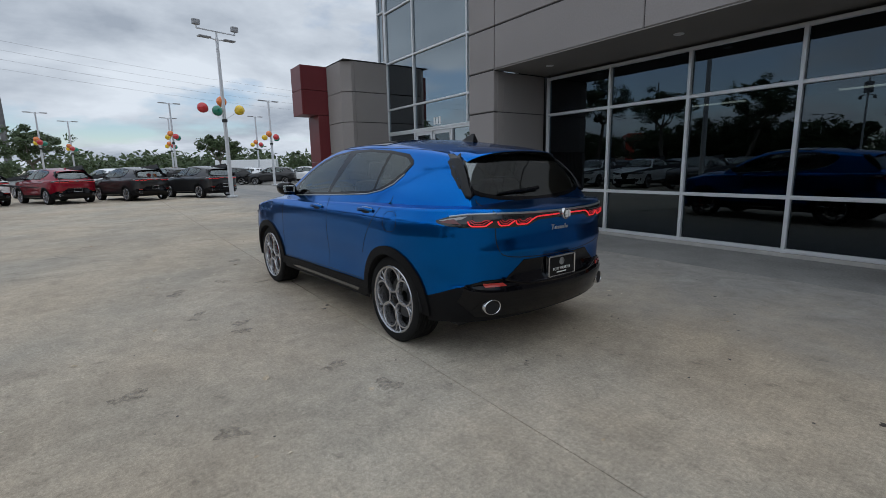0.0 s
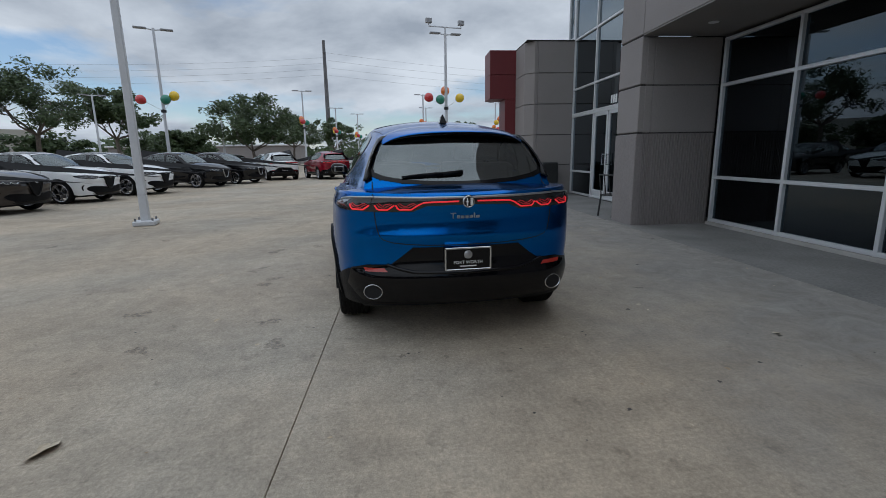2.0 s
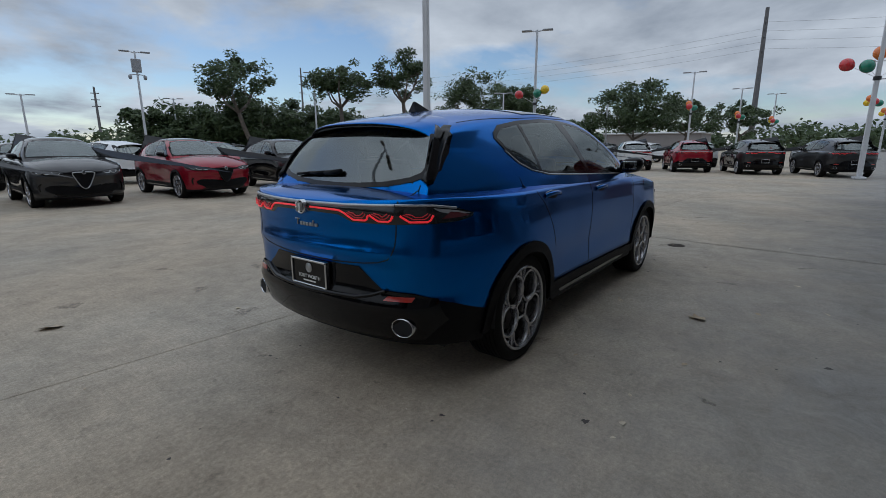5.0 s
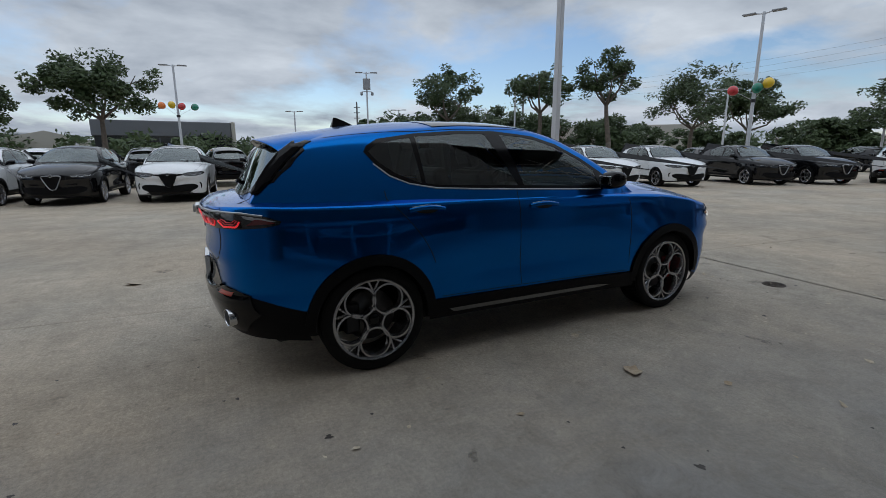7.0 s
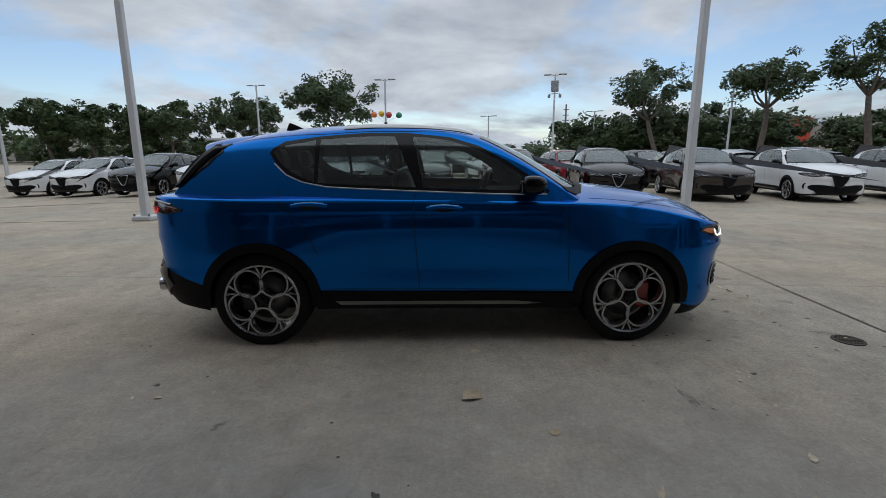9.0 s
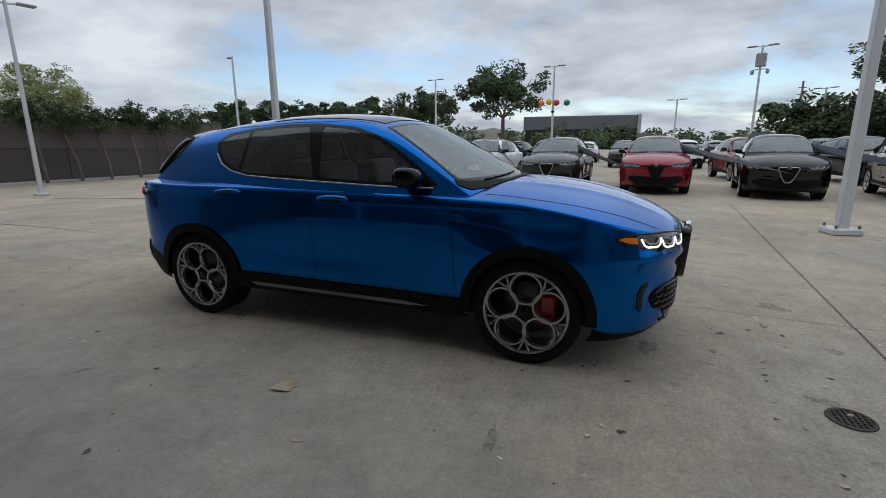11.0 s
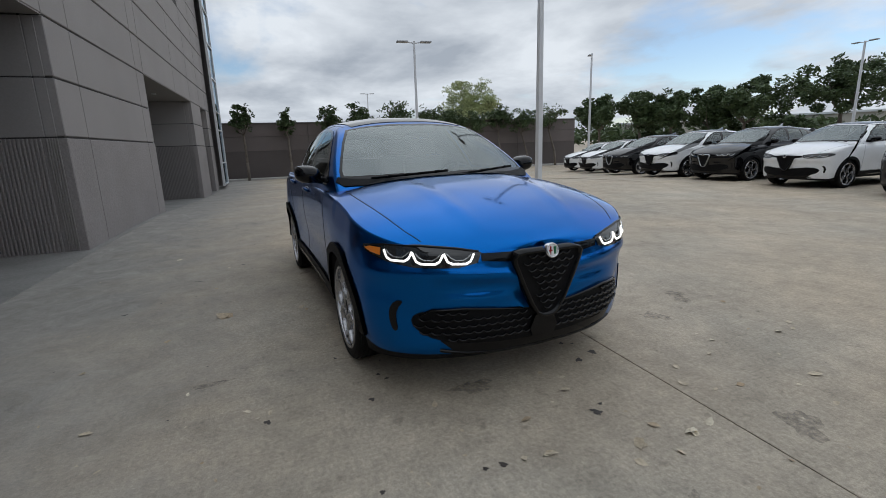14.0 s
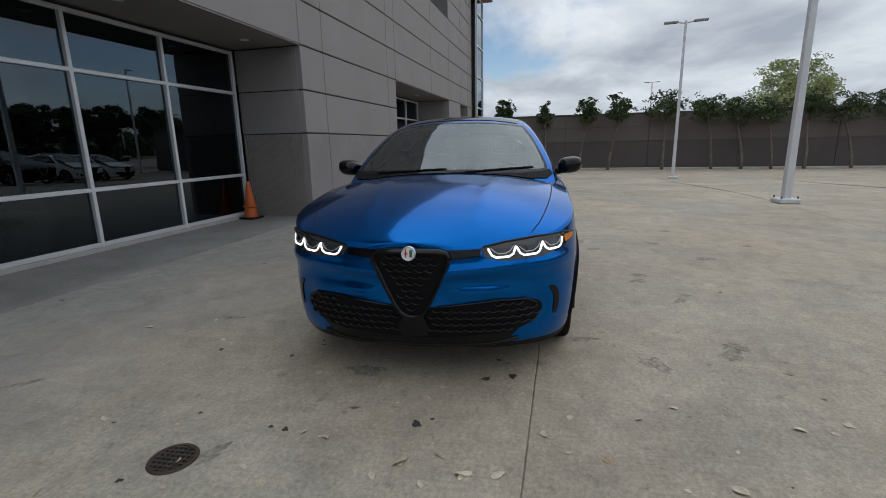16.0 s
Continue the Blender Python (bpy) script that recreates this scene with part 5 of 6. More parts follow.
glazing([-17.95, -19.55], [-.15, .83, 2.36, 3.08])
# entrance curtain wall
glazing([9.22, 7.57, 5.66, 4.40, 3.24], [.05, .72, 2.38], skip=((7.57, .05, "p"), (7.57, .72, "p"), (7.57, .72)), glass="coated_glass")
glazing([9.22, 7.57, 4.98, 3.24], [2.44, 3.18, 4.62, 6.14, 7.66, 9.1, 10.55], glass="coated_glass")
glazing([9.74, 9.28], [4.72, 6.24, 7.76, 9.2, 10.55], glass="coated_glass")
glazing([-22.6, -20.75], [-.2, .83, 2.36, 3.2, 4.72, 6.24, 7.76, 8.6], v=.25)
dpart("roof_overhang", box(-23.0, -20.2, -3, .75, H_CORNER + .02, H_CORNER + .25, .02), M["red_panel"])
dpart("side_wall", box(-22.7, -22.5, -14, .2, -.35, H_TOP), M["wall"])
dpart("window_frame", box(-15.65, -12.9, -.21, -.17, 6.32, 7.88), M["shop_glass"])
for u in (-15.6, -14.28, -12.95):
    bar(u - .03, u + .03, 6.32, 7.88, v=-.15)
for z in (6.35, 7.85):
    bar(-15.6, -12.95, z - .03, z + .03, v=-.152)
# entrance doors with push bars, bars in place of the number over them
for k, (a, b) in enumerate(((7.53, 6.64), (6.60, 5.70))):
    d = thing("entrance_door", "white framed glass entrance door, closed", "door", kind="structure"); d.parent = dealer
    del d["category"]; del d["kind"]
    for (u0, u1, z0, z1) in ((a - .09, a, .03, 2.36), (b, b + .09, .03, 2.36), (b, a, .03, .25), (b, a, 2.26, 2.36)):
        part("door_frame", box(u0, u1, GV - .03, GV + .03, z0, z1, .005), M["frame"], d)
    p = part("door_glass", box(b + .08, a - .08, GV - .006, GV + .002, .24, 2.27), M["shop_glass"], d); p.visible_shadow = False
    hb = cyl((b + .12 if k == 0 else a - .12, GV + .09, .95), (b + .12 if k == 0 else a - .12, GV + .09, 1.25), .014, n=10)
    for z in (.97, 1.23):
        cyl((b + .12 if k == 0 else a - .12, GV + .01, z), (b + .12 if k == 0 else a - .12, GV + .09, z), .010, n=8, bm=hb)
    part("door_handle", hb, M["chrome"], d)
for k in range(3):
    dpart("number_bar", box(6.50 - k * .13, 6.59 - k * .13, GV - .003, GV + .001, 2.52, 2.72), M["lettering"])
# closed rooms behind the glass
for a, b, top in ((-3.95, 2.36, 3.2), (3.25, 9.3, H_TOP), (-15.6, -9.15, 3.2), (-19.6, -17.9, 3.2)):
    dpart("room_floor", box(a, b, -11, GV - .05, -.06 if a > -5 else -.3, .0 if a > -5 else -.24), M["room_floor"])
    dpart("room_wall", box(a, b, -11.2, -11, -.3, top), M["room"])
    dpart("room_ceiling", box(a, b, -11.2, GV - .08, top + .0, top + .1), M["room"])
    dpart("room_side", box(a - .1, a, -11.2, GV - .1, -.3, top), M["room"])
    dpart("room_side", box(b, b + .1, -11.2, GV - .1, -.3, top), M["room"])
dpart("roof", box(-22.6, 9.35, -14, -.2, H_TOP - .1, H_TOP + .05), M["room"])
dpart("rear_wall", box(-22.6, 9.35, -14.2, -14, -.35, H_TOP), M["wall"])
dpart("corner_wall", box(9.3, 9.42, -14.2, GV + .02, -.35, H_TOP), M["wall"])
for u, v, l in ((1.4, -4.5, 1.5), (-.3, -4.5, 1.5), (1.2, -6.2, 1.5), (-2.0, -6.2, 1.5)):
    t = thing("strip_light", "lit fluorescent strip light on the showroom ceiling", "lamp", B @ Matrix.Translation((u, v, 2.72)), group="showroom strip lights")
    part("housing", box(-l / 2, l / 2, -.08, .08, .04, .10, .01), M["frame"], t)
    part("tube", box(-l / 2 + .03, l / 2 - .03, -.05, .05, .01, .04, .01), M["tube"], t)
# armchair seen behind the glass
ac = thing("armchair", "pale grey upholstered armchair behind the glass", "armchair", B @ pose(-3.1, -2.6, 0, 0, 0, 20))
for nm, bx in (("seat", (-.32, .32, -.30, .32, .16, .44)), ("backrest", (-.40, .40, -.44, -.26, .16, .86)), ("armrest", (-.42, -.30, -.34, .34, .10, .62)), ("armrest", (.30, .42, -.34, .34, .10, .62))):
    part(nm, box(*bx, .05, seg=2), M["kerb"], ac)
for x in (-.34, .34):
    for y in (-.36, .28):
        part("leg", cyl((x, y, 0), (x, y, .14), .02, .025, 8), M["pole_dark"], ac)

# ---- entrance tower: grey pier with a red blade ----
tower = thing("entrance_tower", "grey panelled pier with a dark red inverted-L blade beside the entrance", "pier", B, kind="structure")
zt = [-.05, .92, 1.85, 2.78, 3.70, 4.62]
for z0, z1 in zip(zt, zt[1:]):
    part("wall_panel", box(9.21, 10.6, GV - .3, -.23, z0 + .01, z1 - .01, .008), M["wall"], tower)
    bm = bmesh.new()
    vs = [(9.22, -.22), (9.22, -.12), (9.48, .13), (10.6, .13), (10.6, -.22)]
    lo = [bm.verts.new((u, v, z0 + .01)) for u, v in vs]; hi_ = [bm.verts.new((u, v, z1 - .01)) for u, v in vs]
    bm.faces.new(lo[::-1]); bm.faces.new(hi_)
    for i in range(5):
        bm.faces.new((lo[i], lo[(i + 1) % 5], hi_[(i + 1) % 5], hi_[i]))
    bmesh.ops.recalc_face_normals(bm, faces=bm.faces)
    part("corner_panel", bm, M["wall"], tower)
part("wall_backing", box(9.26, 10.55, GV - .3, -.16, -.05, 4.60), M["wall_joint"], tower)
part("coping", box(9.19, 10.62, GV - .3, .14, 4.62, 4.645, .006), M["wall_joint"], tower)
for (v0, v1, z0, z1) in ((.02, .48, -.25, 1.55), (.02, .48, 1.56, 3.09), (.02, 1.0, 3.10, 3.87), (.02, 1.0, 3.88, 4.65)):
    part("red_panel", box(10.65, 11.6, v0, v1, z0, z1, .010), M["red_panel"], tower)

# ---- bin, chair and cone by the walls ----
bn = thing("litter_bin", "square black plastic litter bin with a hooded top", "litter bin", B @ Matrix.Translation((8.84, -.50, 0)))
part("bin_body", box(-.25, .25, -.25, .25, .0, .70, .03, seg=2), M["bin"], bn)
hd = bmesh.new()
for x in (-.225, .225):
    box(x - .025, x + .025, -.24, .24, .69, .92, .008, hd)
box(-.25, .25, -.25, .25, .90, 1.0, .03, hd)
part("hood", hd, M["bin"], bn)
ch = thing("metal_chair", "black metal slat chair by the entrance pier", "chair", B @ pose(3.62, -.25, 0, 0, 0, 200))
part("seat", box(-.21, .21, -.20, .20, .42, .45, .008), M["bin"], ch)
for x in (-.19, .19):
    part("leg", cyl((x, .19, 0), (x, .17, .43), .019, n=8), M["bin"], ch)
    part("leg", cyl((x, -.24, 0), (x, -.18, .43), .019, n=8), M["bin"], ch)
bk = bmesh.new()
for x in (-.19, -.06, .06, .19):
    cyl((x, -.18, .43), (x, -.25, .84), .011, n=8, bm=bk)
cyl((-.20, -.25, .84), (.20, -.25, .84), .014, n=8, bm=bk)
part("backrest", bk, M["bin"], ch)
co = thing("traffic_cone", "faded orange traffic cone on a dark rubber base", "traffic cone", B @ Matrix.Translation((-3.62, -1.14, 0)))
part("cone_base", box(-.17, .17, -.17, .17, 0, .035, .012), M["rubber"], co)
part("cone_body", lathe([(.130, .03), (.128, .05), (.112, .17), (.110, .22), (.140, .235), (.142, .25), (.104, .258), (.036, .70), (.030, .715), (.018, .715)], 28), M["cone"], co, smooth=False)

# ---- floor drain ----
dr = thing("drain_grate", "round rusty cast iron drain grate in the concrete", "drain", Matrix.Translation((2.965, -.925, 0)) @ Matrix.Diagonal((.85, .85, 1, 1)))
part("rim", lathe([(.104, .001), (.104, .007), (.120, .007), (.124, .001)], 40), M["iron"], dr)
for k in range(-3, 4):
    c = k * .030
    h = math.sqrt(.106 ** 2 - c * c)
    part("bar", box(c - .0055, c + .0055, -h, h, .0008, .0062), M["iron"], dr)
    part("cross_bar", box(-h, h, c - .0045, c + .0045, .0008, .0055), M["iron"], dr)
# flat disc on the paving, coloured as the shade down the drain
part("pit", lathe([(.0001, .0006), (.106, .0006)], 30), M["seam"], dr)

# ---- lamp posts and balloons ----
def lamp_post(x, y, h, heads=2, turn=0.0, balloons=None, base=True, cams=False, r=.085, bal_h=3.6, spread=1.0, white=True):
    z = dip(x)
    e = thing("lamp_post", "white steel lamp post with " + ("twin heads and a cluster of balloons" if balloons else "twin flat heads"), "lamp post", pose(x, y, z, 0, 0, turn), group="car park lamp posts")
    m = M["pole"] if white else M["pole_dark"]
    shaft = part("pole", box(-r, r, -r, r, 0, h, .02, seg=2) if r > .05 else cyl((0, 0, 0), (0, 0, h), r, n=8), m, e)
    for v in shaft.data.vertices:
        k = 1 - .35 * v.co.z / h
        v.co.x *= k; v.co.y *= k
    if base:
        part("base_plate", box(-.20, .20, -.20, .20, 0, .10, .02), M["pole"], e)
        for a in ((-.15, .15) if abs(x) < 8 else ()):
            for b in (-.15, .15):
                part("anchor_bolt", cyl((a, b, .09), (a, b, .15), .02, n=6), M["pole_dark"], e)
    for s in ((-1, 1) if heads == 2 else (1,)):
        part("arm", cyl((0, 0, h - .10), (s * .40, 0, h - .04), .035, .03, 8), m, e)
        hd = box(s * .30, s * .86, -.15, .15, h - .075, h - .005, .02)
        part("lamp_head", hd, M["lamp_head"], e)
    if cams:
        part("camera_bar", cyl((-.9, 0, h + .28), (.9, 0, h + .28), .035, n=8), m, e)
        part("camera_mast", cyl((0, 0, h - .05), (0, 0, h + .28), .05, n=8), m, e)
        for s in (-1, 1):
            part("floodlight", box(s * .9 - .16, s * .9 + .16, -.10, .10, h + .42, h + .66, .02), M["lamp_head"], e)
            part("camera_stem", cyl((s * .9, 0, h + .28), (s * .9, 0, h + .45), .03, n=8), m, e)
    if balloons:
        cl = part("clamp", lathe([(r * 1.0, bal_h - .09), (r * 1.5, bal_h - .07), (r * 1.5, bal_h + .05), (r * 1.0, bal_h + .07)], 14), M["bin"], e)
        for name, dx, dy, dz in balloons:
            p = Vector((dx * spread, dy * spread, bal_h + dz))
            q = Vector((0, 0, bal_h))
            b = bmesh.new()
            bmesh.ops.create_uvsphere(b, u_segments=20, v_segments=14, radius=.24)
            for v in b.verts:
                if v.co.z < 0:
                    v.co.z *= 1.12; k = 1 - .16 * (v.co.z / .27) ** 2; v.co.x *= k; v.co.y *= k
            d = (p - q).normalized()
            bmesh.ops.transform(b, matrix=Matrix.Translation(p) @ d.to_track_quat("Z", "Y").to_matrix().to_4x4(), verts=b.verts)
            bl = part("balloon", b, M["b_" + name], e, name + " balloon", True)
            part("stick", cyl(q, p - d * .26, .010, .008, 6), M["pole"], bl)
    return e


SET4 = (("red", .15, 1.05, .50), ("green", -.25, .45, .42), ("orange", .2, .05, .80), ("yellow", .1, -.85, .55))
lamp_post(4.95, 5.02, 8.2, r=.075, turn=10)
lamp_post(-6.2, 5.95, 8.2, r=.075, turn=0)
lamp_post(-18.5, 7.3, 6.72, turn=80, r=.07)
lamp_post(20.6, -3.9, 7.55, turn=100, cams=True, balloons=(("red", .95, -.1, .55), ("green", .40, .2, .42), ("orange", -.02, -.2, .92), ("yellow", -.80, 0, .55)), bal_h=3.75)
lamp_post(21.5, 10.6, 7.65, turn=110, balloons=(("red", .95, -.2, .55), ("green", -.15, .2, .55), ("yellow", -.55, .1, .75)), bal_h=3.7)
lamp_post(-3.7, 34.9, 7.3, turn=170, balloons=(("orange", 1.0, -.1, .70), ("yellow", .35, .0, .75), ("red", -.30, .1, .65), ("green", -1.1, 0, .62)), bal_h=3.9)
lamp_post(-16.2, 41.4, 8.1, turn=170)
lamp_post(40.5, 5.9, 7.2, turn=100, balloons=SET4, bal_h=3.9)
lamp_post(52, 3.6, 6.8, turn=100, balloons=SET4, bal_h=3.6)
lamp_post(60, 1.2, 6.8, turn=100, balloons=SET4, bal_h=3.4)
lamp_post(43.0, -5.5, 7.2, turn=100, balloons=SET4, bal_h=3.8)
lamp_post(56.0, -7.5, 7.2, turn=100, balloons=SET4, bal_h=3.6)
lamp_post(50.0, -15.0, 7.2, turn=100, balloons=SET4, bal_h=3.6)
lamp_post(36.0, -11.6, 7.0, turn=100, balloons=SET4, bal_h=3.5)
lamp_post(48.0, -22.0, 7.5, turn=90)
lamp_post(23.7, 33.4, 7.8, turn=140)
lamp_post(17.5, 47.0, 6.0, turn=150)
lamp_post(6.0, 46.0, 5.4, turn=160)
lamp_post(44.0, 14.0, 6.6, turn=120)
lamp_post(34.0, 20.0, 6.0, turn=120)
lamp_post(-24.2, 23.3, 7.9, turn=150, heads=1)
lamp_post(-63.6, 76.2, 10.6, turn=150)
lamp_post(-56.7, 15.3, 8.5, turn=80)
# camera tower in the far row
ct = lamp_post(9.6, 33.5, 7.5, turn=160)
ct["label"] = "tall lamp post with a box and domed cameras"
part("equipment_box", box(-.28, .28, -.22, .22, 6.2, 7.0, .03), M["lamp_head"], ct)
for s in (-1, 1):
    dome = part("dome_camera", lathe([(.0001, 5.72), (.09, 5.76), (.11, 5.86), (.10, 5.98), (.03, 6.02)], 14), M["lamp_head"], ct, smooth=True)
    dome.location = (s * .42, 0, 0)
    part("camera_arm", cyl((0, 0, 6.05), (s * .42, 0, 6.02), .03, n=8), M["pole"], ct)
# tall utility poles with wires
def utility_pole(x, y, h, r):
    e = thing("utility_pole", "very tall grey utility pole with cross arms", "utility pole", Matrix.Translation((x, y, 0)), group="utility poles")
    part("pole", cyl((0, 0, 0), (0, 0, h), r, r * .55, 10), M["wood"], e)
    for k in (.70, .80, .90):
        part("cross_arm", cyl((-r * 2.4, 0, h * k), (r * 2.4, 0, h * k + .1), r * .28, n=6), M["wood"], e)
    return e


utility_pole(181.5, 13.1, 43.0, .95)
utility_pole(167.0, 230.0, 45.0, .70)
utility_pole(63, 218, 24.4, .60)
wires = thing("overhead_wires", "thin overhead power lines", "power lines")
for k in range(4):
    bm, bm_b = bmesh.new(), bmesh.new()
    f = lambda t: (181.5 + 3 * k - 14 * t, 13.1 + 217 * t, 31 + 2.6 * k - 10 * (1 - (2 * t - 1) ** 2) * .5)
    g = lambda t: (181.5 + 30 * t, 13.1 - 220 * t, 31 + 2.6 * k - 10 * (1 - (2 * t - 1) ** 2) * .5)
    for h, bb in ((f, bm), (g, bm_b)):
        rings = []
        for i in range(13):
            p = Vector(h(i / 12))
            rings.append([bb.verts.new(p + Vector(d) * .030) for d in ((0, 0, 1), (.8, .6, -.5), (-.8, -.6, -.5))])
        for a, b in zip(rings, rings[1:]):
            for m in range(3):
                bb.faces.new((a[m], b[m], b[(m + 1) % 3], a[(m + 1) % 3]))
        part("wire", bb, M["wood"], wires)

# ---- perimeter wall with its trees ----
pw = thing("perimeter_wall", "tall brown block wall with joint lines and a dark coping", "wall", B, kind="structure")
for v0 in np.arange(-15.2, 24.0, 5.0):
    v0 = float(v0)
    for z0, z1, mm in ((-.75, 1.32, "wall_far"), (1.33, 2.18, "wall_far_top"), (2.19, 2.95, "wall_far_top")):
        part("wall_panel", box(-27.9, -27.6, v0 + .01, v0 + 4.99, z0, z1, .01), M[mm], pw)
part("wall_backing", box(-27.84, -27.66, -15.1, 24.7, -.75, 2.95), M["coping"], pw)
part("coping", box(-27.95, -27.55, -15.2, 24.8, 2.95, 3.03, .01), M["coping"], pw)
part("kerb", box(-27.0, -26.7, -6, 24.8, -.55, -.28, .03), M["kerb"], pw)


# ---- trees ----
def leaf_quads(vs, fs, c, r, n, size, rng, flat=1.0):
    for _ in range(n):
        d = Vector((rng.gauss(0, 1), rng.gauss(0, 1), rng.gauss(0, 1))).normalized()
        p = Vector(c) + Vector((d.x, d.y, d.z * flat)) * r * (rng.random() ** .4)
        a = Vector((rng.gauss(0, 1), rng.gauss(0, 1), rng.gauss(0, .6))).normalized()
        b = a.orthogonal().normalized()
        b = (b + a.cross(b) * rng.uniform(-1, 1)).normalized()
        s = size * rng.uniform(.6, 1.35)
        k = len(vs)
        vs += [p - a * s, p + b * s * .42, p + a * s, p - b * s * .42]
        fs.append((k, k + 1, k + 2, k + 3))


def tree(x, y, h, w, seed, label, trunk=.35, clumps=26, leaves=230, size=.17, leaf="foliage", fork=2, lean=.3, name="tree", crown_z=None):
    rng = random.Random(seed)
    e = thing(name, label, "tree", Matrix.Translation((x, y, dip(x))), group="trees round the lot")
    bm = bmesh.new()
    hb = h * (trunk if crown_z is None else crown_z)
    r = .032 * h * (.6 if h < 6 else .75)
    top = Vector((rng.uniform(-lean, lean), rng.uniform(-lean, lean), hb))
    limb(bm, [Vector((0, 0, -.2)), Vector((top.x * .2 + rng.uniform(-.08, .08), top.y * .3, hb * .4)), Vector((top.x * .8, top.y * .6, hb * .75)), top], r, r * .7)
    # limbs bow outwards and fork
    for k in range(fork + 3):
        a = 2 * math.pi * (k + rng.random() * .6) / (fork + 3)
        rr = w * .5 * rng.uniform(.35, .62)
        tip = Vector((top.x + math.cos(a) * rr, top.y + math.sin(a) * rr, hb + (h - hb) * rng.uniform(.35, .70)))
        mid = top.lerp(tip, .5) + Vector((rng.uniform(-.2, .2), rng.uniform(-.2, .2), -.08 * (h - hb)))
        limb(bm, [top, mid, tip], r * .5, r * .12)
        for _ in range(2):
            p = mid.lerp(tip, rng.uniform(.2, .7))
            limb(bm, [p, p + Vector((rng.gauss(0, .06) * w, rng.gauss(0, .06) * w, rng.uniform(.02, .07) * h))], r * .2, r * .06)
    part("trunk", bm, M["bark"], e, smooth=True)
    # crown: clumps in an uneven ellipsoid, thinner below, wisps at the rim
    vs, fs = [], []
    rz = (h - hb) * .56
    cz = h - rz
    lobes = [(rng.uniform(0, 6.3), rng.uniform(.7, 1.12)) for _ in range(5)]
    for k in range(int(clumps * 1.5)):
        d = Vector((rng.gauss(0, 1), rng.gauss(0, 1), rng.gauss(.15, .9))).normalized()
        az = math.atan2(d.y, d.x)
        bulge = sum(g * max(0, math.cos(az - b)) ** 2 for b, g in lobes) / max(.4, sum(max(0, math.cos(az - b)) ** 2 for b, _ in lobes))
        bulge = .55 + .5 * min(1.1, bulge)
        wisp = rng.random() < .25
        q = rng.uniform(.78, .93) if wisp else rng.random() ** .55 * .84
        c = Vector((top.x + d.x * w * .5 * q * bulge, top.y + d.y * w * .5 * q * bulge, cz + d.z * rz * q * (1.0 if d.z > 0 else .85)))
        cr = min(w, (h - hb) * 1.3) * (rng.uniform(.08, .13) if wisp else rng.uniform(.09, .165))
        leaf_quads(vs, fs, c, cr, int(leaves * (.22 if wisp else rng.uniform(.7, 1.1))), size, rng, .7)
    me = bpy.data.meshes.new("crown")
    me.from_pydata([tuple(v) for v in vs], [], fs)
    me.materials.append(M[leaf])
    c = new("crown", me); c.parent = e
    return e


OAK = "live oak with a dark green crown and gaps between its clumps"
tree(20.8, 39.2, 9.9, 9.0, 1, OAK, clumps=24, lean=1.0, trunk=.45)
tree(25.6, 32.2, 9.7, 6.2, 2, OAK, clumps=22, trunk=.5)
tree(30.9, 28.6, 10.3, 6.5, 3, OAK, clumps=20, trunk=.52, lean=1.2)
tree(43.4, 29.7, 10.2, 10.5, 4, OAK, clumps=34, trunk=.35)
tree(38.6, 20.8, 7.4, 7.4, 5, OAK, clumps=28, trunk=.4)
tree(43.6, 11.1, 7.6, 10.0, 6, OAK, clumps=40, trunk=.25)
tree(58.0, 9.5, 7.0, 9.0, 7, OAK, clumps=28, trunk=.35)
tree(66.0, 4.5, 6.8, 9.0, 8, OAK, clumps=28, trunk=.35)
tree(-18.6, 44.6, 8.0, 8.5, 9, OAK, clumps=34, trunk=.42)
tree(-9.1, 40.4, 9.2, 8.8, 10, OAK, clumps=44, trunk=.42, lean=.6)
tree(60.0, -13.5, 6.0, 6.0, 11, OAK, clumps=22, trunk=.4)
for k, (x, y, h, w) in enumerate(((-34.8, 34.0, 6.6, 5.2), (-32.0, 37.0, 6.7, 5.6), (-29.5, 38.5, 6.5, 5.6), (-27.4, 40.4, 6.6, 6.5), (-24.0, 40.6, 6.9, 7.2))):
    tree(x, y, h, w, 30 + k, OAK, clumps=34, trunk=.40)
for k, (x, y, h, w) in enumerate(((-33, 39.5, 3.2, 6), (-27, 42.5, 3.4, 7), (-22.0, 43.0, 3.6, 7))):
    tree(x, y, h, w, 40 + k, "low dark green shrub behind the parked cars", clumps=26, trunk=.12)
for k, (x, y, h, w) in enumerate(((24, 44, 6.8, 11), (31, 40, 6.2, 10), (38, 37, 5.6, 10), (17, 48, 6.2, 10), (20.5, 46, 6.4, 9), (27.5, 43, 6.6, 9), (47, 40, 5.0, 10), (56, 36, 5.0, 10), (62, 28, 5.0, 10), (52, 20, 4.6, 8))):
    tree(x, y, h, w, 50 + k, "broad dark green tree in the thicket behind the lot", clumps=52, trunk=.10, leaves=150, size=.24)
WT = "young evergreen tree with a thin crooked stem against the wall"
for k, (v, h, w) in enumerate(((-1.6, 4.3, 1.5), (1.1, 4.45, 1.6), (3.6, 4.2, 1.2), (5.65, 4.4, 1.7), (7.4, 4.5, 1.9), (10.5, 4.6, 2.8), (13.2, 4.25, 2.4), (14.8, 4.1, 2.4), (16.3, 4.0, 2.4), (17.9, 4.4, 2.1), (20.2, 4.05, 2.6), (22.5, 4.4, 3.0))):
    p = B @ Vector((-26.6, v, 0))
    tree(p.x, p.y, h + .15, w, 80 + k, WT, trunk=.58, clumps=40, leaves=52, size=.085, lean=.55)
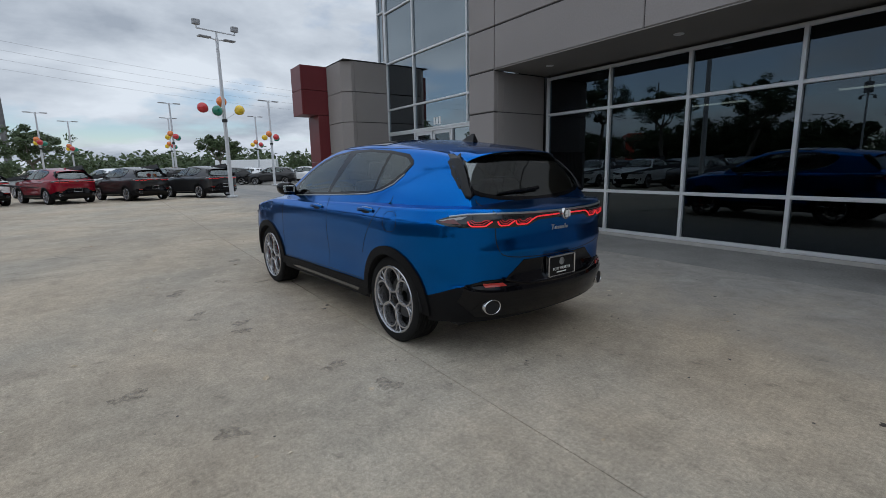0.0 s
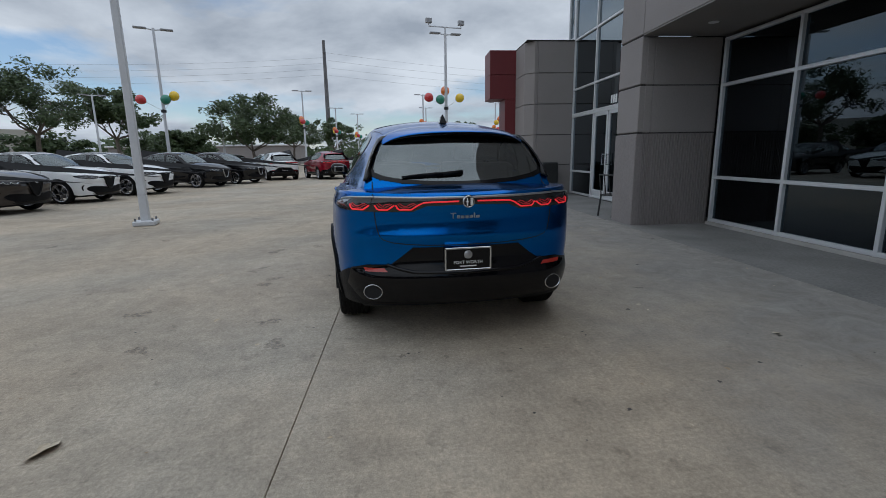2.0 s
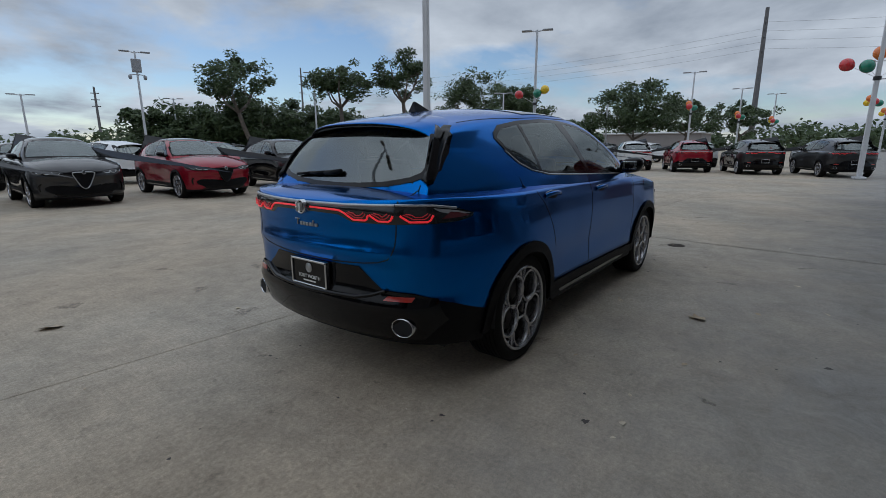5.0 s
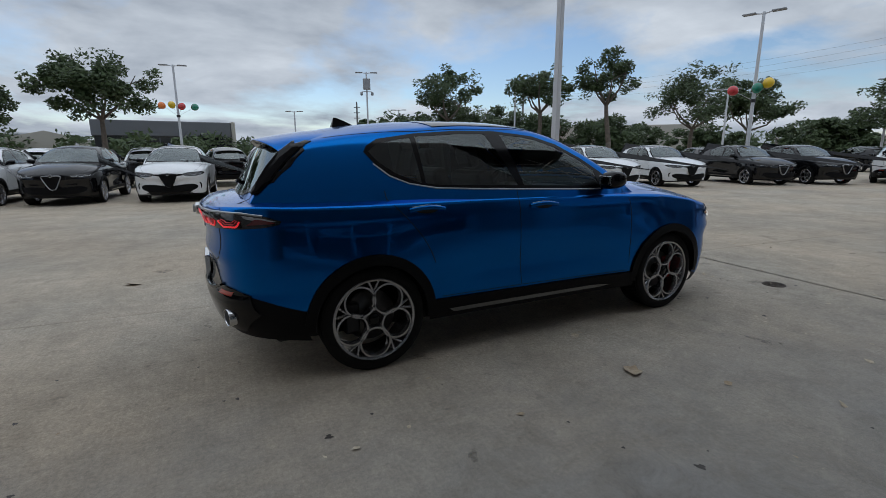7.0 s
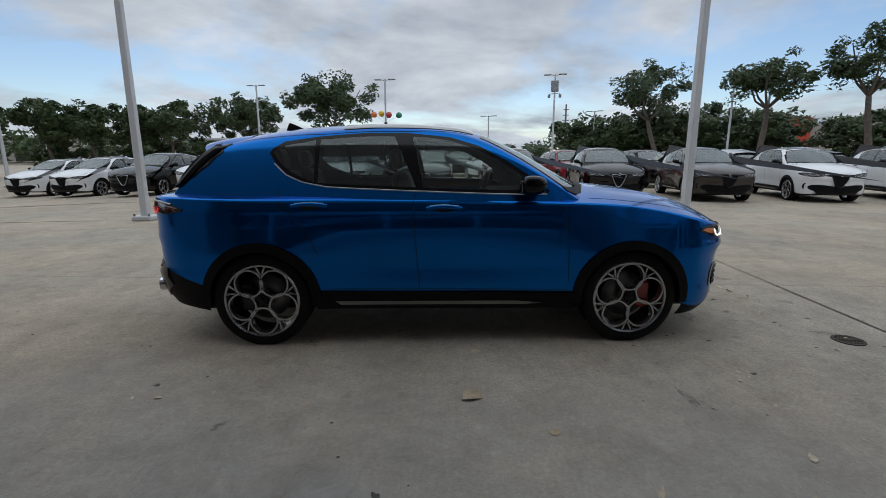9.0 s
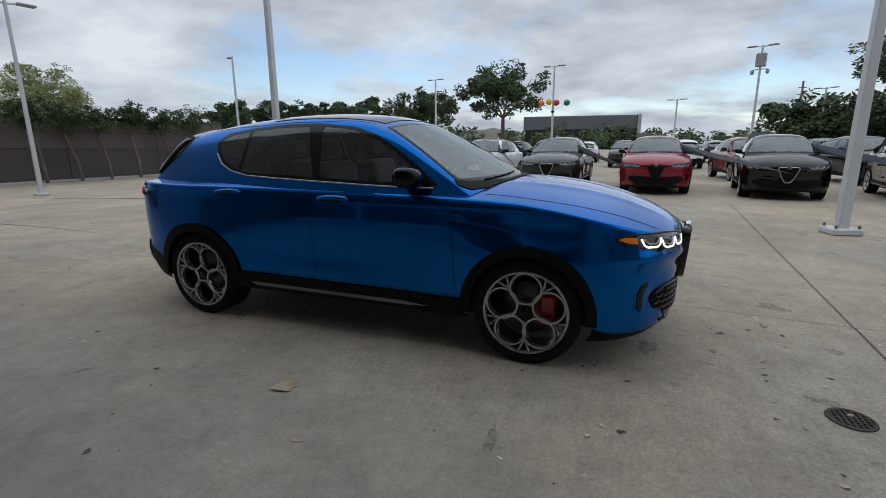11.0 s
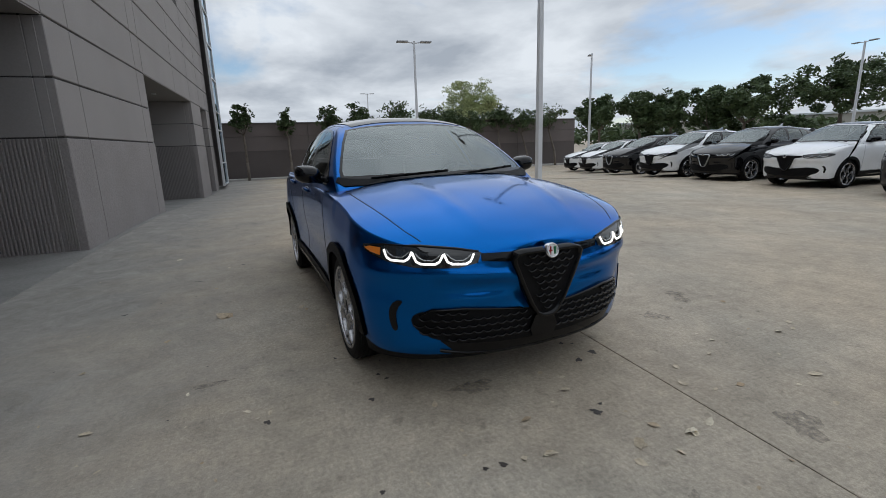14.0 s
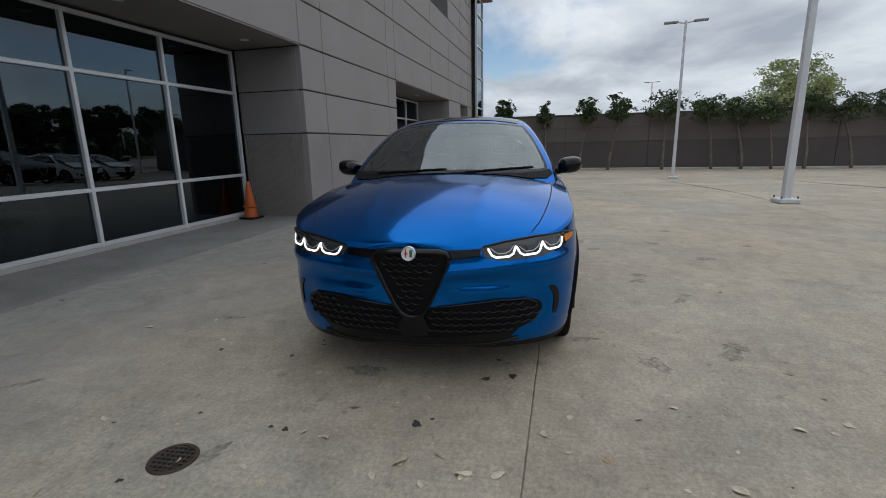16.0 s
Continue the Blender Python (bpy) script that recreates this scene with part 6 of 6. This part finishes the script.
tree(-70.4, 37.4, 13.8, 10.5, 95, "rounded tree with pale yellowish green leaves", clumps=46, leaves=330, size=.19, leaf="foliage_light", trunk=.22)
# woods on the horizon
rng = random.Random(7)
vs, fs = [], []
for k in range(420):
    a = radians(rng.uniform(-42, 170)); d = rng.uniform(120, 190)
    hgt = rng.uniform(4.0, 7.5)
    leaf_quads(vs, fs, (math.cos(a) * d, math.sin(a) * d, hgt * .5), hgt * .62, 150, .70, rng, .8)
me = bpy.data.meshes.new("woods"); me.from_pydata([tuple(v) for v in vs], [], fs); me.materials.append(M["foliage"])
tagged(new("distant_woods", me), "low dark green woods along the horizon", "woods", kind="stuff")

# ---- far buildings ----
fb = thing("far_dealership", "low grey dealership with dark glazing across the lot", "building", pose(-12, 143, 0, 0, 0, 7))
part("wall", box(-15, 16, 0, 20, 0, 5.6), M["far_dark"], fb)
part("fascia", box(-15.5, 16.5, -1.5, 20, 5.6, 9.6, .2), M["far_grey"], fb)
part("end_fin", box(16.5, 17.5, -2, 20, 0, 9.8, .2), M["far_wall"], fb)
for x in range(-13, 16, 4):
    part("mullion", box(x - .15, x + .15, -.15, 0, 0, 5.6), M["far_grey"], fb)
fs_ = thing("far_warehouse", "long low beige metal warehouse with dark openings", "building", pose(-72, 124, 0, 0, 0, 24))
part("wall", box(-40, 36, 0, 25, 0, 5.6), M["far_wall"], fs_)
part("roof_edge", box(-40.5, 36.5, -.5, 25, 5.6, 6.2, .1), M["frame"], fs_)
for x in (-30, -14, 2, 18, 28):
    part("opening", box(x, x + 5, -.05, 0, 0, 3.6), M["far_dark"], fs_)
sh_ = thing("far_shed", "pale gabled shed beside the warehouse", "building", pose(-33, 126, 0, 0, 0, 22))
bm = bmesh.new()
va = [bm.verts.new(p) for p in ((-8, 0, 0), (8, 0, 0), (8, 0, 4.2), (0, 0, 6.2), (-8, 0, 4.2))]; vb = [bm.verts.new((v.co.x, 12, v.co.z)) for v in va]
bm.faces.new(va); bm.faces.new(vb[::-1])
for i in range(5):
    bm.faces.new((va[i], vb[i], vb[(i + 1) % 5], va[(i + 1) % 5]))
bmesh.ops.recalc_face_normals(bm, faces=bm.faces)
part("shed_shell", bm, M["far_wall"], sh_)
portal = thing("red_portal_building", "flat pale building with an orange red portal", "building", pose(62, 66, 0, 0, 0, -45))
part("wall", box(-4, 22, 0, 10, 0, 6.0), M["far_wall"], portal)
pf = bmesh.new(); box(-10, -8.4, -1, 8, 0, 7.2, .1, pf); box(-8.4, -4.2, -1, 8, 5.7, 7.2, .1, pf); box(-5.6, -4.0, -1, 8, 0, 5.7, .1, pf)
part("portal", pf, M["far_red"], portal)
bk_ = thing("long_low_building", "long low brown brick building behind the lot", "building", pose(85, 10, 0, 0, 0, 90))
part("wall", box(2, 34, -10, 0, 0, 3.3), M["wall"], bk_)
part("roof_edge", box(1.6, 34.4, -10, .4, 3.3, 3.6, .1), M["frame"], bk_)
wb = thing("white_trailer", "long white box trailer parked far off", "trailer", pose(82, -23.5, 0, 0, 0, 60))
part("box_body", box(-5, 5, -1.3, 1.3, 1.0, 3.1, .05), M["white"], wb)
for x in (-4, -3, 3.8):
    for y in (-1.2, 1.2):
        part("wheel", cyl((x, y - .15, .5), (x, y + .15, .5), .5, n=14), M["rubber"], wb)

# ---- cars ----
hero = make_car("crossover_car", M["blue"], 2, "metallic blue crossover car with black cladding and dark glass")
# text on the plate
tx = bpy.data.curves.new("plate_words", "FONT")
tx.body, tx.size, tx.align_x, tx.extrude = "FORT WORTH", .030, "CENTER", .001
tob = new("plate_words", tx)
bpy.context.view_layer.update()
tme = bpy.data.meshes.new_from_object(tob.evaluated_get(bpy.context.evaluated_depsgraph_get()))
bpy.data.objects.remove(tob)
tme.materials.append(M["white_enamel"])
plate = [o for o in hero.children if o.name.startswith("number_plate")][0]
px = min(v.co.x for v in plate.data.vertices)
pt = new("plate_words", tme); pt.parent = plate
pt.matrix_local = Matrix.Translation((px - .001, 0, .585)) @ Matrix(((0, 0, -1, 0), (-1, 0, 0, 0), (0, 1, 0, 0), (0, 0, 0, 1)))
pt["label"] = "white words FORT WORTH"
badge = part("plate_badge", lathe([(.0001, 0), (.026, 0), (.028, .002), (.028, .0)], 24), M["satin"], plate, smooth=True)
badge.matrix_local = Matrix.Translation((px - .003, 0, .647)) @ Matrix.Rotation(radians(90), 4, "Y")
part("plate_line", box(px - .003, px, -.055, .055, .566, .574), M["white_enamel"], plate)
fpl = [o for o in hero.children if o.name.startswith("plate_frame")][0]
fx = min(v.co.x for v in fpl.data.vertices)
for k in range(9):
    part("frame_lettering_bar", box(fx - .0015, fx, -.115 + k * .026, -.115 + k * .026 + .018, .537, .547), M["gloss_black"], fpl)

park = make_car("parked_car", M["white"], 1, "white crossover car parked in the row", lit=False)
far = make_car("parked_car", M["white"], 0, "white crossover car parked further back", lit=False)
CARS = [  # middle of the front axle, heading (degrees the nose points from +x), paint
    (-17.4, 16.9, -97, "white"), (-14.5, 15.6, -97, "white"), (-11.1, 14.0, -96, "black"), (-8.1, 13.0, -95, "white"), (-5.75, 12.7, -95, "black"), (-3.1, 12.2, -95, "white"), (-.3, 11.6, -93, "grey"),
    (2.65, 11.0, -92, "red"), (5.55, 10.5, -97, "black"), (8.5, 9.85, -100, "brown"), (11.5, 9.55, -103, "white"), (14.35, 8.95, -107, "white"), (18.2, 7.8, -110, "black"), (20.6, 6.75, -112, "black"),
]
REAR = [(23.4, 5.4, 22, "white"), (22.9, 2.45, 21, "red"), (22.4, -.45, 20, "grey"), (21.9, -3.45, 20, "grey")]   # middle of the rear axle
FAR = [(2.9, 19.6, 100, "white"), (6.2, 17.6, -85, "red"), (-1.5, 19.5, 95, "black"), (-4.5, 20.5, 95, "grey"), (9.5, 16.8, -85, "black"), (13.0, 16.5, 80, "silver"), (-8.0, 20.5, 95, "white"), (-11.5, 21.5, 90, "silver"),
       (5.0, 27.5, 90, "white"), (8.2, 27.0, -90, "silver"), (11.2, 26.5, 90, "black"), (1.8, 28.0, -90, "grey"), (-1.5, 28.5, 90, "white"), (-5.0, 29, 90, "black"), (-8.2, 29.5, -90, "silver"), (-12, 30, 90, "white"),
       (15.0, 25.5, 90, "white"), (19.0, 24.5, -90, "red"), (28.5, 14.0, 60, "white"), (26.0, 16.5, 60, "grey"), (30.5, 3.5, 20, "silver"), (31.0, .4, 20, "white"), (30.5, -2.8, 20, "black"),
       (42, -9.5, 60, "black"), (44.5, -11.5, 60, "white"), (47, -13.0, 60, "silver"), (40, -12.8, 60, "grey"), (50, -16, 60, "white"), (53, -18, 60, "red"), (46, -19, 60, "black"), (42, -16.5, 60, "white"),
       (37.5, 9.0, 60, "white"), (36, 12, 60, "black"), (-16, 30.5, 90, "grey"), (-20, 23.5, -95, "white"), (22.5, 23.5, 90, "black"), (-1.0, 36, 90, "white"), (3, 37, 90, "silver"), (8, 37, 90, "grey"), (14, 36, 90, "black")]
WORDS = dict(white="white", black="black", grey="dark grey", brown="brown-grey", red="dark red", silver="silver")


def place_car(px_, py_, yaw, col, offset, how, src=None):
    a = radians(yaw)
    x, y = px_ - offset * math.cos(a), py_ - offset * math.sin(a)
    c = copy_thing(src or park, pose(x, y, dip(x), 0, 0, yaw))
    for o in c.children_recursive:
        if o.data and any(m and m.name == "white_paint" for m in o.data.materials):
            for sl in o.material_slots:
                if sl.material and sl.material.name == "white_paint":
                    sl.link = "OBJECT"; sl.material = M[col]
        if o.name.startswith("shield_frame") and col in ("black", "grey"):
            o.material_slots[0].link = "OBJECT"; o.material_slots[0].material = M["satin"]
    tagged(c, WORDS[col] + how, "car", "parked cars in the lot")
    return c


for x, y, yaw, col in CARS:
    place_car(x, y, yaw, col, AX, " crossover car parked nose towards the building")
for x, y, yaw, col in REAR:
    place_car(x, y, yaw, col, -AX, " crossover car parked with its tail to the lane")
for x, y, yaw, col in FAR:
    place_car(x, y, yaw, col, 0, " crossover car in the rows further back", far)
for o in list(park.children_recursive) + list(far.children_recursive) + [park, far]:
    bpy.data.objects.remove(o)

# ---- litter and stains ----
rng = random.Random(11)


def leaf_mesh(bm, x, y, s, a):
    w = rng.uniform(.4, .75)
    pts = [(-1, 0, .0), (-.4, w, .12), (.2, w * .85, .2), (1, 0, .10), (.2, -w * .85, .02), (-.4, -w, .04)]
    m = pose(x, y, .004, rng.uniform(-14, 14), rng.uniform(-14, 14), a) @ Matrix.Scale(s, 4)
    v = [bm.verts.new(m @ Vector(p)) for p in pts]
    bm.faces.new((v[0], v[1], v[2], v[3])); bm.faces.new((v[0], v[3], v[4], v[5]))


lv = bmesh.new()
LEAVES = [(-3.0, 2.15, .07), (.11, -1.65, .07), (.49, -2.02, .025), (.81, -2.45, .03), (1.6, -2.25, .03), (-.81, -1.73, .02), (.26, -1.01, .02), (.19, -1.04, .03), (2.87, .49, .03), (2.88, .35, .035), (2.84, .07, .04),
          (2.94, -.02, .025), (2.72, -.32, .03), (2.46, -.27, .03), (2.32, .08, .025), (2.57, .69, .02), (2.41, .82, .02), (2.71, .95, .022), (2.82, 1.42, .03), (2.36, 1.86, .03), (2.77, .24, .025), (2.89, .36, .03),
          (3.04, -.45, .02), (-1.32, 1.89, .025), (-.21, 2.86, .02), (.25, 2.3, .02), (-1.91, 1.45, .02), (-2.46, -2.2, .03), (-2.88, -1.45, .015), (-1.67, -1.62, .02), (-1.08, -1.15, .015)]
for x, y, r in LEAVES:
    leaf_mesh(lv, x, y, r * 1.25, rng.uniform(0, 360))
    if r > .03:
        leaf_mesh(lv, x + r * .4, y + r * .2, r * .6, rng.uniform(0, 360))
for k in range(190):
    leaf_mesh(lv, rng.uniform(1.7, 6.5), rng.gauss(0, 1.6), rng.uniform(.008, .026), rng.uniform(0, 360))
for k in range(70):
    leaf_mesh(lv, rng.uniform(-5, 4), rng.uniform(-3.6, 3.5), rng.uniform(.006, .018), rng.uniform(0, 360))
tagged(obj("fallen_leaves", lv, M["leaf_dry"]), "small dry leaves scattered over the concrete", "leaves", kind="stuff")


def blot(bm, x, y, r, e=1.0, z=.0022, n=26):
    """An uneven flat spot."""
    ph, tilt = rng.uniform(0, 6), rng.uniform(0, 3)
    ring = []
    for i in range(n):
        t = 2 * math.pi * i / n
        q = r * (1 + .10 * math.sin(9 * t + ph) + .20 * math.sin(3 * t + ph) + .14 * math.sin(5 * t + 2 * ph))
        a, b = q * math.cos(t), q * e * math.sin(t)
        ring.append(bm.verts.new((x + a * math.cos(tilt) - b * math.sin(tilt), y + a * math.sin(tilt) + b * math.cos(tilt), z)))
    bm.faces.new(ring)


DRIPS = [(2.07, .38, .03), (2.02, .53, .035), (1.82, .44, .018), (1.86, .5, .012), (1.93, -.9, .022), (1.33, -.98, .016), (1.74, -.76, .018), (1.67, -.79, .016), (2.76, -1.43, .014), (2.68, -.62, .014), (2.69, -.54, .022),
         (2.62, -1.05, .014), (3.12, -1.05, .018), (1.12, -3.6, .028), (2.56, .08, .034), (2.51, .15, .014), (1.9, -1.43, .026), (-.04, 1.08, .02), (-.07, .86, .03), (-.16, .94, .028), (-2.27, .42, .012), (-3.18, -.63, .018),
         (-3.01, -1.29, .016), (-2.84, -1.71, .016), (-4.0, -.32, .028), (-2.5, -2.19, .02), (-.35, -2.43, .026), (-2.21, -.87, .012), (-2.14, -.88, .018), (-1.51, -1.37, .012), (-1.76, -1.47, .022)]
FILMS = [(-1.43, 1.46, .09), (-1.92, 1.335, .10), (-1.01, 2.61, .11), (-.26, 1.73, .08), (.35, 1.98, .07), (-1.85, 2.25, .08), (1.44, 1.95, .08), (2.06, -.35, .11), (1.57, 1.88, .10), (1.76, 1.38, .11), (.52, 1.89, .08),
         (-.04, 1.68, .08), (3.07, .86, .12), (3.2, -.01, .06), (2.91, -.78, .08), (-1.2, -1.91, .05), (-2.3, .46, .03)]
drips, films = bmesh.new(), bmesh.new()
for x, y, r in DRIPS:
    blot(drips, x, y, r * .85, rng.uniform(.55, .95))
for k in range(60):
    blot(drips, rng.uniform(-4.5, 4), rng.uniform(-3.4, 3.0), rng.uniform(.003, .009), n=10)
for x, y, r in FILMS:
    blot(films, x, y, r, rng.uniform(.4, .75), .0016, 40)
for k in range(16):
    blot(films, rng.uniform(-5, 7), rng.uniform(-3.5, 6), rng.uniform(.03, .12), rng.uniform(.25, .8), .0012, 30)
tagged(obj("oil_drips", drips, M["stain"]), "small dark oil drips on the concrete", "stains", kind="stuff")
tagged(obj("faded_stains", films, M["film"]), "faded grey stains on the concrete", "stains", kind="stuff")
